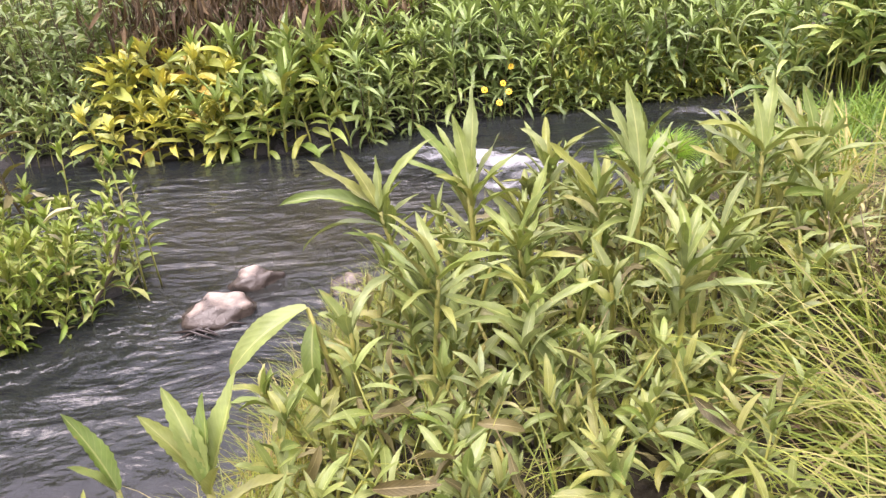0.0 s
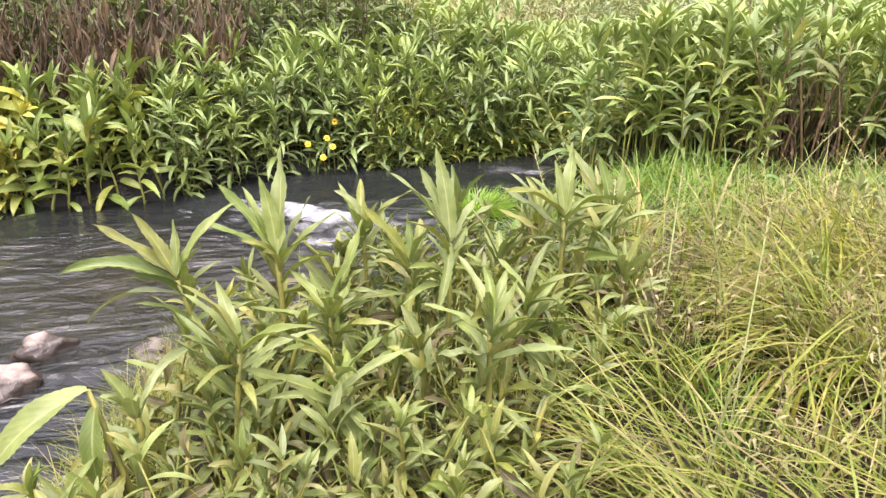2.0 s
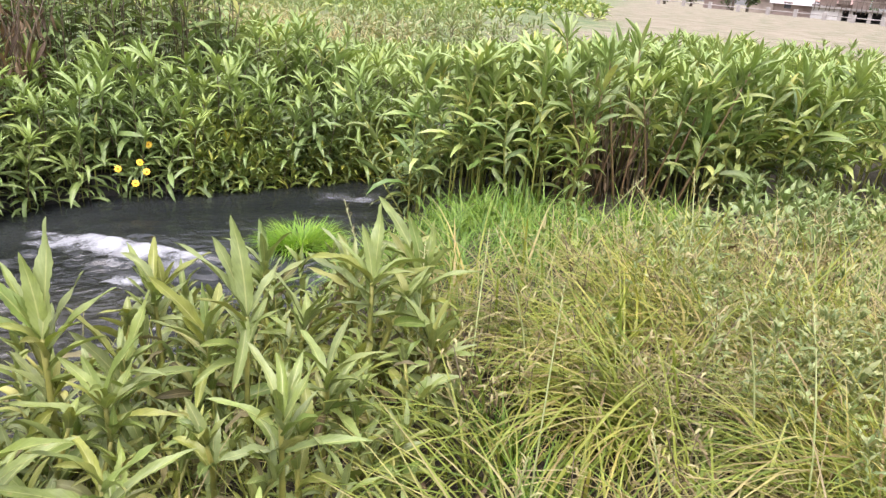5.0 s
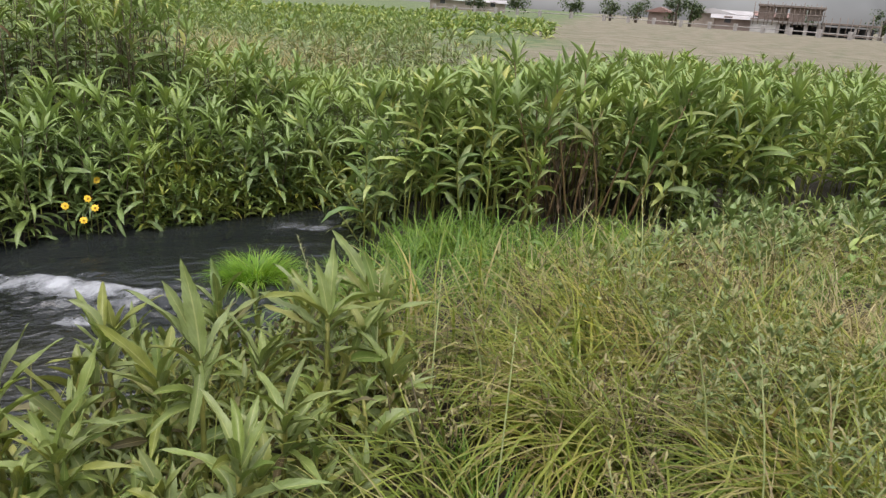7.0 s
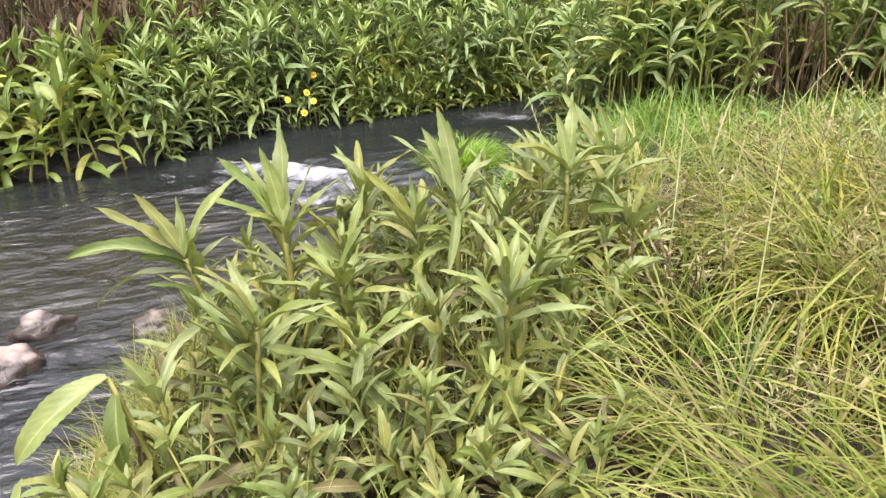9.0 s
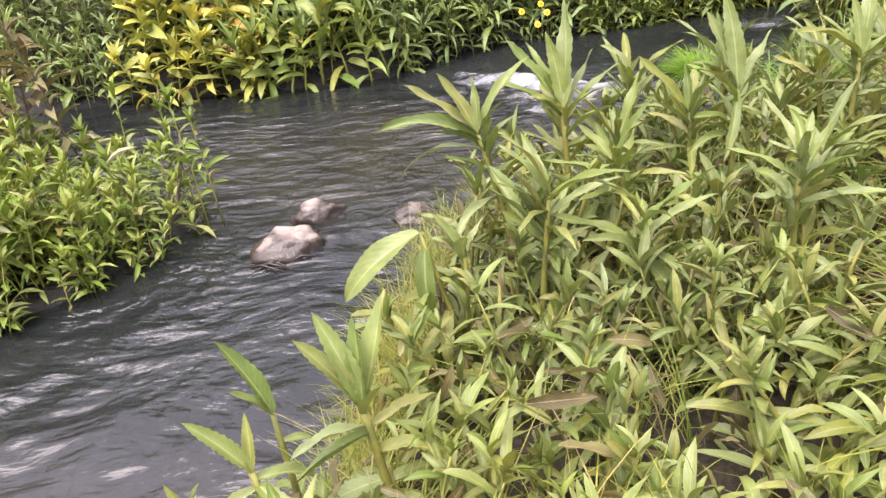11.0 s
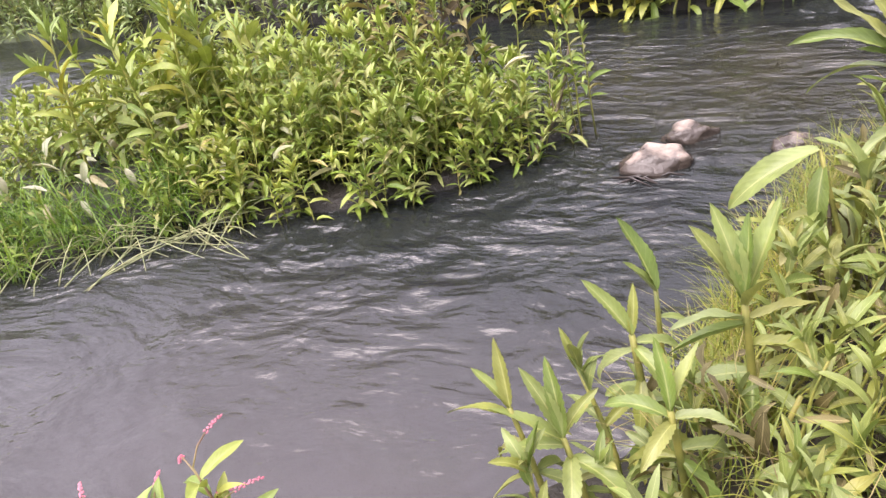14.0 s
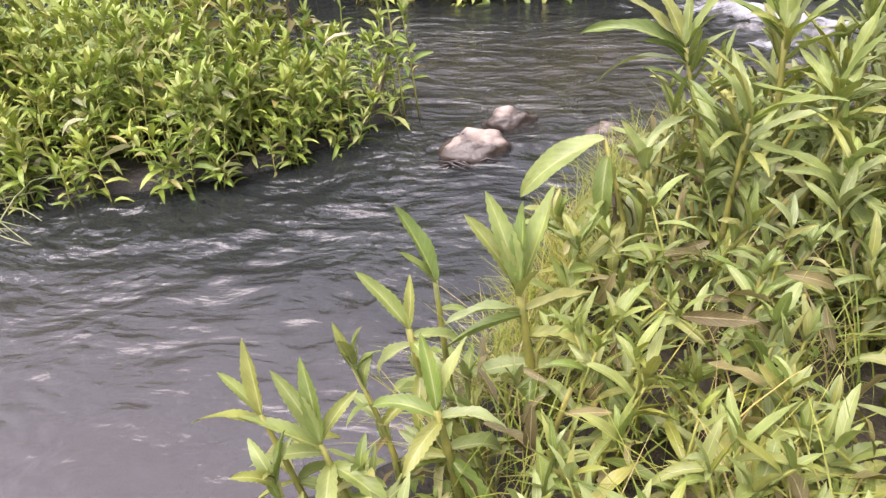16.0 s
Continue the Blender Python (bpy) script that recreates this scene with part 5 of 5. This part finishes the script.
tagged(new("faded_leaves", pale.mesh("faded_leaves", leaf_pale)), "pale faded leaves among the island's herbs", "leaves", kind="stuff")
plant_out(ri, [leafy_plant(ri, "island_plant", "tall yellow-green broad-leaved plant on the island", "plant", "tall plants on the island", light_leaves, stalk_green, ri.uniform(0.8, 0.98), 7, 7, 1.0, 0.2, 0.25, (), 0.008, young=gold_leaves if k == 0 else young_leaves) for k in range(4)],
          [(-3.85, 2.5), (-3.65, 2.65), (-3.45, 2.8), (-3.95, 2.35), (-3.3, 2.95), (-3.55, 2.5), (-3.75, 2.75), (-4.05, 2.6), (-3.6, 2.9), (-4.15, 2.2), (-3.2, 2.75), (-3.9, 2.75), (-3.5, 2.65), (-3.7, 2.4), (-4.0, 2.45), (-3.35, 2.6)], (0.9, 1.1))

# ---- stones ----
def stone(name, x, y, z, size, turn, mat, label, seed, group=""):
    bm = bmesh.new()
    bmesh.ops.create_icosphere(bm, subdivisions=4, radius=1.0)
    off = Vector((seed * 3.1, seed * 1.7, seed * 2.3))
    rs = random.Random(int(seed * 7))
    cuts = [(Vector((rs.gauss(0, 1), rs.gauss(0, 1), rs.gauss(0.2, 0.7))).normalized(), rs.uniform(0.66, 0.88)) for _ in range(11)] + [(Vector((0.12, -0.1, 1)).normalized(), 0.72)]
    for v in bm.verts:
        d = v.co.normalized()
        far_out = min([lim / d.dot(n) for n, lim in cuts if d.dot(n) > 0.05] + [1.0])
        d = d * (0.25 + 0.75 * far_out)
        k = 1 + 0.26 * noise.noise(d * 1.3 + off) + 0.16 * noise.noise(d * 2.6 + off) + 0.03 * noise.noise(d * 7 + off)
        v.co = Vector((d.x * size[0], d.y * size[1], d.z * size[2])) * k
        if v.co.z < -0.5 * size[2]:
            v.co.z = -0.5 * size[2]
    me = bpy.data.meshes.new(name)
    bm.to_mesh(me)
    bm.free()
    me.materials.append(mat)
    me.polygons.foreach_set("use_smooth", [True] * len(me.polygons))
    ob = new(name, me)
    ob.matrix_basis = pose(x, y, z, 0, 0, turn)
    return tagged(ob, label, "stone", group)


stone("stone", -1.09, 2.93, 0.005, (0.19, 0.12, 0.105), 14, stone_pale, "pale rounded stone with a wet dark foot in the stream", 1.0, "stones in the stream")
stone("stone", -1.01, 3.22, 0.005, (0.125, 0.085, 0.085), 20, stone_pale, "smaller pale pinkish stone behind the larger one", 2.0, "stones in the stream")
stone("stone", -0.54, 3.14, 0.0, (0.10, 0.09, 0.08), 0, stone_pale, "pale stone half hidden at the water's edge", 3.0, "stones in the stream")
for k in range(46):
    x, y = ri.uniform(-2.6, 1.8), ri.uniform(1.6, 5.6)
    if signed(STREAM, np.array([x]), np.array([y]))[0] > 0.25 and signed(ISLAND, np.array([x]), np.array([y]))[0] < -0.3:
        s = ri.uniform(0.06, 0.17)
        stone("bed_stone", x, y, -0.30 + ri.uniform(0, 0.10), (s, s * ri.uniform(0.6, 0.9), s * 0.6), ri.uniform(0, 180), stone_bed, "brown stone on the stream bed under water", 4 + k, "stones on the stream bed")


# ---- driftwood, fallen reeds and small plants at the water ----
wet_wood = plain_material("wet_wood", (0.012, 0.009, 0.008), (0.04, 0.028, 0.022), 30.0, 0.35)
branch = thing("driftwood", Matrix.Translation((-1.72, 2.98, 0.0)), "bare brown branch caught at the tip of the island", "branch")
part("limb", stalk_mesh("limb", [(-0.06, -0.03, -0.03), (0.0, 0.06, 0.05), (0.05, 0.2, 0.14), (0.08, 0.33, 0.30), (0.10, 0.38, 0.46)], [0.016, 0.014, 0.012, 0.009, 0.005], stalk_brown), branch)
part("twig", stalk_mesh("twig", [(0.03, 0.14, 0.10), (0.13, 0.16, 0.06), (0.17, 0.2, 0.11)], [0.007, 0.005, 0.003], stalk_brown), branch)
part("twig", stalk_mesh("twig", [(0.05, 0.2, 0.14), (0.0, 0.3, 0.22), (-0.02, 0.36, 0.34)], [0.007, 0.005, 0.003], stalk_brown), branch)
twigs = thing("driftwood", Matrix.Translation((-1.13, 2.80, 0.0)), "dark wet twigs caught at the foot of a stone", "branch")
for k in range(7):
    a, ln = ri.uniform(-0.5, 0.6), ri.uniform(0.08, 0.15)
    ox, oy = ri.uniform(-0.09, 0.11), ri.uniform(-0.035, 0.03)
    part("twig", stalk_mesh("twig", [(ox - ln * math.cos(a), oy - ln * math.sin(a), -0.015), (ox, oy, 0.022), (ox + ln * math.cos(a), oy + ln * math.sin(a), -0.005)], [0.004, 0.006, 0.003], wet_wood, 5), twigs)
sprig = leafy_plant(ri, "island_herb", "tall bright green herb rising over the island's tip", "plant", "herbs on the island", herb_leaves, stalk_green, 0.55, 8, 9, 1.0, 0.08, 0.3, (), 0.004)
sprig.matrix_basis = Matrix.Translation((-1.56, 3.24, 0.03)) @ Matrix.Scale(1.12, 4)
for x, y, big in ((-1.62, 3.32, 0.95), (-1.98, 3.5, 0.98), (-1.50, 3.28, 0.85)):
    copy_thing(sprig, Matrix.Translation((x, y, 0.03)) @ Matrix.Rotation(7 * x, 4, "Z") @ Matrix.Scale(big, 4))

brown_leaves = leaf_set("withering_leaf", leaf_dead, 0.10, 0.024, segs=5, cols=2, count=5, seed=26)
tall_brown = [leafy_plant(ri, "withering_weed", "tall yellow-brown withering weed at the back of the island", "plant", "withering weeds on the island", brown_leaves, stalk_brown, ri.uniform(0.58, 0.72), 13, 6, 1.0, 0.2, 0.25, (), 0.004, young=herb_leaves) for _ in range(3)]
plant_out(ri, tall_brown, [(-2.5, 3.35), (-2.35, 3.45), (-2.62, 3.2), (-2.2, 3.5), (-2.75, 3.4), (-2.45, 3.55), (-2.56, 3.42)], (1.1, 1.35))
straw = stalk_material("straw", (0.15, 0.19, 0.07), (0.32, 0.31, 0.15))
for k in range(95):
    x = ri.uniform(-4.7, -2.9)
    y = 2.1 + (x + 3.0) * 0.45 + ri.uniform(-0.25, 0.25)
    a, ln, h = ri.uniform(-1.0, 1.7), ri.uniform(0.3, 0.75), ri.uniform(0.0, 0.16)
    bow = ri.uniform(-0.12, 0.12)
    pts = []
    for i in range(6):
        u = i / 5 - 0.5
        off = bow * ln * (1 - 4 * u * u)
        pts.append((math.cos(a) * ln * u - math.sin(a) * off, math.sin(a) * ln * u + math.cos(a) * off, h * (1 - abs(2 * u - 0.3) ** 1.5)))
    reed = new("fallen_reed", stalk_mesh("fallen_reed", pts, [0.0036, 0.0036, 0.0034, 0.003, 0.0026, 0.0018], straw, 5))
    reed.matrix_basis = Matrix.Translation((x, y, 0.02))
    tagged(reed, "fallen straw-coloured reed lying on the water", "reed", "fallen reeds by the island")
grass(ri, "island_grass", "long green grass at the island's edge", lush_mass,
      scatter(ri, 210, lambda x, y: -0.05 < float(signed(ISLAND, np.array([x]), np.array([y]))[0]) < 0.6 and x < -3.3, (-5.5, -3.3, 1.1, 2.8)), (0.2, 0.55), (0.005, 0.009), (0.3, 2.0), None, (35, 88), 6)

pink_leaves = leaf_set("smartweed_leaf", leaf_light, 0.13, 0.042, segs=8, cols=4, count=5, seed=25)


def flower_spike(length):
    bm = bmesh.new()
    rs = random.Random(int(length * 1000))
    for k in range(int(length / 0.0032)):
        t = k / (length / 0.0032)
        rad = 0.0036 * (1 - 0.6 * t)
        a = k * 2.4
        mat = Matrix.Translation((rad * math.cos(a), t * length, rad * math.sin(a) - 0.25 * length * t * t)) @ Matrix.Diagonal((1, 1.3, 1, 1))
        bmesh.ops.create_icosphere(bm, subdivisions=1, radius=0.0025 * rs.uniform(0.7, 1.1), matrix=mat)
    me = bpy.data.meshes.new("flower_spike")
    bm.to_mesh(me)
    bm.free()
    me.materials.append(petal_pink)
    return me


spikes = [flower_spike(0.055), flower_spike(0.075)]
for x, y, top, turn in ((-1.41, 0.22, 0.67, 150), (-1.49, 0.13, 0.63, 185), (-1.27, 0.33, 0.70, 100), (-1.23, 0.28, 0.64, 60), (-1.39, 0.14, 0.63, 200), (-1.36, 0.26, 0.61, 130)):
    g = ground_at(x, y)
    ob = thing("smartweed", Matrix.Translation((x, y, g)), "smartweed with reddish stem and pink flower spikes", "plant", "smartweeds on the near bank")
    line = stem_curve(ri, top - g, 0.12)
    line[0].z = -0.05
    part("stem", stalk_mesh("stem", line, [0.0045, 0.0042, 0.004, 0.0035, 0.003, 0.002], stalk_red), ob)
    for k in range(14):
        part("leaf", ri.choice(pink_leaves), ob, turned(along(line, 0.35 + 0.045 * k), turn + k * 137, ri.uniform(15, 65), ri.uniform(0.6, 1.0)))
    for k in range(2):
        tip = along(line, 1.0 - 0.08 * k)
        end = tip + Vector((math.cos(radians(turn + 60 * k)), math.sin(radians(turn + 60 * k)), 0.45)) * 0.06
        stem_part = part("flower_stem", stalk_mesh("flower_stem", [tip, tip.lerp(end, 0.5) + Vector((0, 0, 0.01)), end], [0.0018, 0.0016, 0.0014], stalk_red), ob)
        part("flower_spike", spikes[k], ob, turned(end, turn + 60 * k, 5 - 35 * k))

# ---- the distance: fence, houses and trees beyond the pasture ----
# wall and roof colours are greyed to paint in the haze of distance
wall_plaster = plain_material("wall_plaster", (0.27, 0.22, 0.18), (0.40, 0.34, 0.28), 0.9)
wall_pale = plain_material("wall_pale", (0.38, 0.36, 0.34), (0.52, 0.50, 0.47), 0.9)
wall_brick = plain_material("wall_brick", (0.20, 0.15, 0.125), (0.30, 0.235, 0.20), 0.9)
roof_sheet = plain_material("roof_sheet", (0.30, 0.27, 0.26), (0.46, 0.44, 0.43), 0.7, 0.5)
roof_red = plain_material("roof_red", (0.22, 0.13, 0.11), (0.30, 0.19, 0.16), 0.5)
concrete = plain_material("concrete", (0.27, 0.25, 0.23), (0.38, 0.35, 0.32), 0.8)
# near-black colour that paints in the shade inside windows and open bays
dark_opening = plain_material("dark_opening", (0.03, 0.03, 0.035), (0.06, 0.06, 0.065), 0.5, 0.4)
timber = plain_material("timber", (0.13, 0.105, 0.09), (0.24, 0.19, 0.155), 1.5)
tree_leaf = leaf_material("tree_leaf", [(0.0, (0.045, 0.08, 0.03)), (1.0, (0.11, 0.16, 0.06))], True)
bark = plain_material("bark", (0.10, 0.08, 0.06), (0.2, 0.16, 0.12), 3.0)


def box_mesh(name, lo, hi, mat, bevel=0.0):
    bm = bmesh.new()
    bmesh.ops.create_cube(bm, size=1.0)
    for v in bm.verts:
        v.co = Vector([(lo[i] + hi[i]) / 2 + v.co[i] * (hi[i] - lo[i]) for i in range(3)])
    if bevel:
        bmesh.ops.bevel(bm, geom=bm.edges[:], offset=bevel, segments=1, affect="EDGES")
    me = bpy.data.meshes.new(name)
    bm.to_mesh(me)
    bm.free()
    me.materials.append(mat)
    return me


FENCE = [(46.0, 92.0), (53.6, 78.7), (57.9, 71.8), (61.5, 59.1), (62.7, 53.3), (64.1, 44.9), (66.0, 36.0)]
fence = thing("fence", Matrix.Translation((0, 0, 0)), "low concrete post fence along the far edge of the pasture", "fence")
post = box_mesh("post", (-0.16, -0.16, 0.0), (0.16, 0.16, 1.0), concrete, 0.03)
for (ax, ay), (bx, by) in zip(FENCE, FENCE[1:]):
    span = math.hypot(bx - ax, by - ay)
    n = max(1, round(span / 3.4))
    for k in range(n):
        x, y = ax + (bx - ax) * k / n, ay + (by - ay) * k / n
        part("post", post, fence, Matrix.Translation((x, y, ground_at(x, y) - 0.3)))
    g0, g1 = ground_at(ax, ay), ground_at(bx, by)
    for up in (0.42,):
        part("rail", stalk_mesh("rail", [(ax, ay, g0 + up), (bx, by, g1 + up)], [0.045, 0.045], concrete, 4), fence)


def house(x, y, wide, deep, tall, turn, wall, roof, label, pitch=1.2, openings=3, base=None):
    g = ground_at(x, y) - 0.3 if base is None else base
    ob = thing("house", pose(x, y, g, 0, 0, turn), label, "house", "houses beyond the fence")
    part("wall", box_mesh("wall", (-wide / 2, -deep / 2, 0), (wide / 2, deep / 2, tall), wall), ob)
    bm = bmesh.new()
    o = 0.5
    q = [bm.verts.new(c) for c in ((-wide / 2 - o, -deep / 2 - o, tall), (wide / 2 + o, -deep / 2 - o, tall), (wide / 2 + o, deep / 2 + o, tall), (-wide / 2 - o, deep / 2 + o, tall), (-wide / 2 - o, 0, tall + pitch), (wide / 2 + o, 0, tall + pitch))]
    for f in ((0, 1, 5, 4), (2, 3, 4, 5), (0, 4, 3), (1, 2, 5), (3, 2, 1, 0)):
        bm.faces.new([q[i] for i in f])
    me = bpy.data.meshes.new("roof")
    bm.to_mesh(me)
    bm.free()
    me.materials.append(roof)
    part("roof", me, ob)
    for k in range(openings):
        cx = -wide / 2 + wide * (k + 0.5) / openings
        win = part("window", box_mesh("window", (cx - 0.5, -deep / 2 - 0.06, 1.0), (cx + 0.5, -deep / 2 + 0.05, 1.9), wall), ob)
        part("pane", box_mesh("pane", (cx - 0.38, -deep / 2 - 0.10, 1.12), (cx + 0.38, -deep / 2 - 0.04, 1.78), dark_opening), win)
    return ob


house(80.5, 77.0, 4.6, 5, 2.2, 42, wall_plaster, roof_sheet, "plastered brown house with a pale sheet roof", 0.7, 1)
house(78.5, 70.5, 6.2, 4, 1.6, -45, wall_brick, roof_sheet, "low brick-coloured house under a pale sheet roof", 0.5, 2)
house(75.5, 81.5, 3.0, 3, 1.9, 38, wall_brick, roof_red, "small brick-coloured house behind trees", 0.7, 1)
house(90.0, 75.0, 4.5, 4, 2.4, -45, wall_brick, roof_red, "reddish house beside the unfinished one", 0.6, 1)
house(86.0, 80.0, 6.5, 4, 2.3, -44, wall_plaster, roof_sheet, "brown house with a pale roof behind the others", 0.6, 2)
house(62, 112, 12, 7, 1.7, -30, wall_plaster, roof_sheet, "long low farm building far off", 0.5)


def unfinished_house(x, y, turn):
    """A concrete frame under construction: open bays below, timber shuttering and scaffold poles above."""
    g = ground_at(x, y) - 0.7
    ob = thing("unfinished_house", pose(x, y, g, 0, 0, turn), "unfinished concrete house with open storeys and timber scaffolding", "house")
    rh = random.Random(4)
    part("base_wall", box_mesh("base_wall", (-7.4, -4, -0.5), (7.2, 4, 0.45), wall_pale), ob)
    part("slab", box_mesh("slab", (-7.2, -4.2, 1.95), (0.6, 4.2, 2.15), concrete), ob)
    part("slab", box_mesh("slab", (0.8, -4.2, 2.1), (7.0, 4.2, 2.28), timber), ob)
    part("roof_slab", box_mesh("roof_slab", (-6.6, -4.4, 3.75), (0.9, 4.4, 3.95), timber), ob)
    # back wall coloured near-black for the shade within the open storey
    part("back_wall", box_mesh("back_wall", (-7.0, 3.4, 0.45), (7.0, 3.7, 1.9), dark_opening), ob)
    part("front_wall", box_mesh("front_wall", (-7.1, -3.9, 0.45), (-4.0, -3.6, 1.95), wall_pale), ob)
    for cx in (-4.0, -2.9, -0.9, 0.5):
        part("column", box_mesh("column", (cx - 0.22, -4.0, 0.45), (cx + 0.22, -3.6, 1.95), concrete), ob)
    for cx in (1.0, 2.6, 4.4, 5.8, 6.9):
        part("column", box_mesh("column", (cx - 0.13, -4.0, 0.45), (cx + 0.13, -3.7, 2.1), concrete), ob)
    for a, b, low in ((-6.4, -4.6, 2.2), (-4.5, -3.2, 2.5), (-2.9, -1.2, 2.15), (-1.0, 0.6, 2.4)):
        part("shuttering", box_mesh("shuttering", (a, -3.8, low), (b, -3.7, 3.7), timber if low > 2.3 else wall_brick), ob)
    for k in range(15):
        cx = -6.8 + 0.54 * k + rh.uniform(-0.1, 0.1)
        part("pole", stalk_mesh("pole", [(cx, -4.3, 1.6), (cx + rh.uniform(-0.15, 0.15), -4.3, 4.05 + rh.uniform(0, 0.3))], [0.05, 0.045], timber, 5), ob)
    for k in range(9):
        cx = 1.1 + 0.72 * k + rh.uniform(-0.15, 0.15)
        part("pole", stalk_mesh("pole", [(cx, -4.3, 0.0), (cx + rh.uniform(-0.1, 0.1), -4.3, 2.6 + rh.uniform(0, 1.0))], [0.05, 0.04], timber, 5), ob)
    part("ledger", stalk_mesh("ledger", [(-7.0, -4.36, 2.9), (1.0, -4.36, 3.0)], [0.05, 0.05], timber, 5), ob)
    part("ledger", stalk_mesh("ledger", [(0.9, -4.36, 1.0), (7.2, -4.36, 0.9)], [0.05, 0.05], timber, 5), ob)
    return ob


unfinished_house(84.4, 64.3, -51)


def tree(r, x, y, tall, spread, label):
    g = ground_at(x, y)
    ob = thing("tree", Matrix.Translation((x, y, g)), label, "tree", "trees beyond the pasture")
    line = stem_curve(r, tall * 0.75, 0.08)
    part("trunk", stalk_mesh("trunk", line, [0.22 - 0.03 * i for i in range(6)], bark, 7), ob)
    crown = Mass()
    clump = leaf_shape(0.38, 0.24, 0.6, 0.3, 2, 2)
    for k in range(12):
        a = r.uniform(0, 6.28)
        tip = along(line, r.uniform(0.2, 1.0)) + Vector((math.cos(a), math.sin(a), r.uniform(0.1, 0.9))) * spread * r.uniform(0.4, 0.9)
        for _ in range(60):
            crown.add(clump, turned(tip + Vector((r.gauss(0, 1), r.gauss(0, 1), r.gauss(0, 0.8))) * spread * 0.26, r.uniform(0, 360), r.uniform(-60, 60), r.uniform(0.5, 1.2)))
    part("crown", crown.mesh("crown", tree_leaf), ob)


rt_ = random.Random(90)
for x, y, tall, spread in ((71.5, 74.5, 3.8, 1.3), (73.0, 73.5, 3.6, 1.2), (72, 88, 3.0, 1.6), (75, 86, 2.8, 1.5), (68, 92, 2.6, 1.5), (62, 97, 2.6, 1.6), (96, 63, 4.2, 1.6), (98, 60, 4.0, 1.5), (94, 58, 3.8, 1.4), (58, 103, 2.6, 1.6), (105, 82, 4.0, 1.6)):
    tree(rt_, x, y, tall, spread, "small dark green tree among the houses")
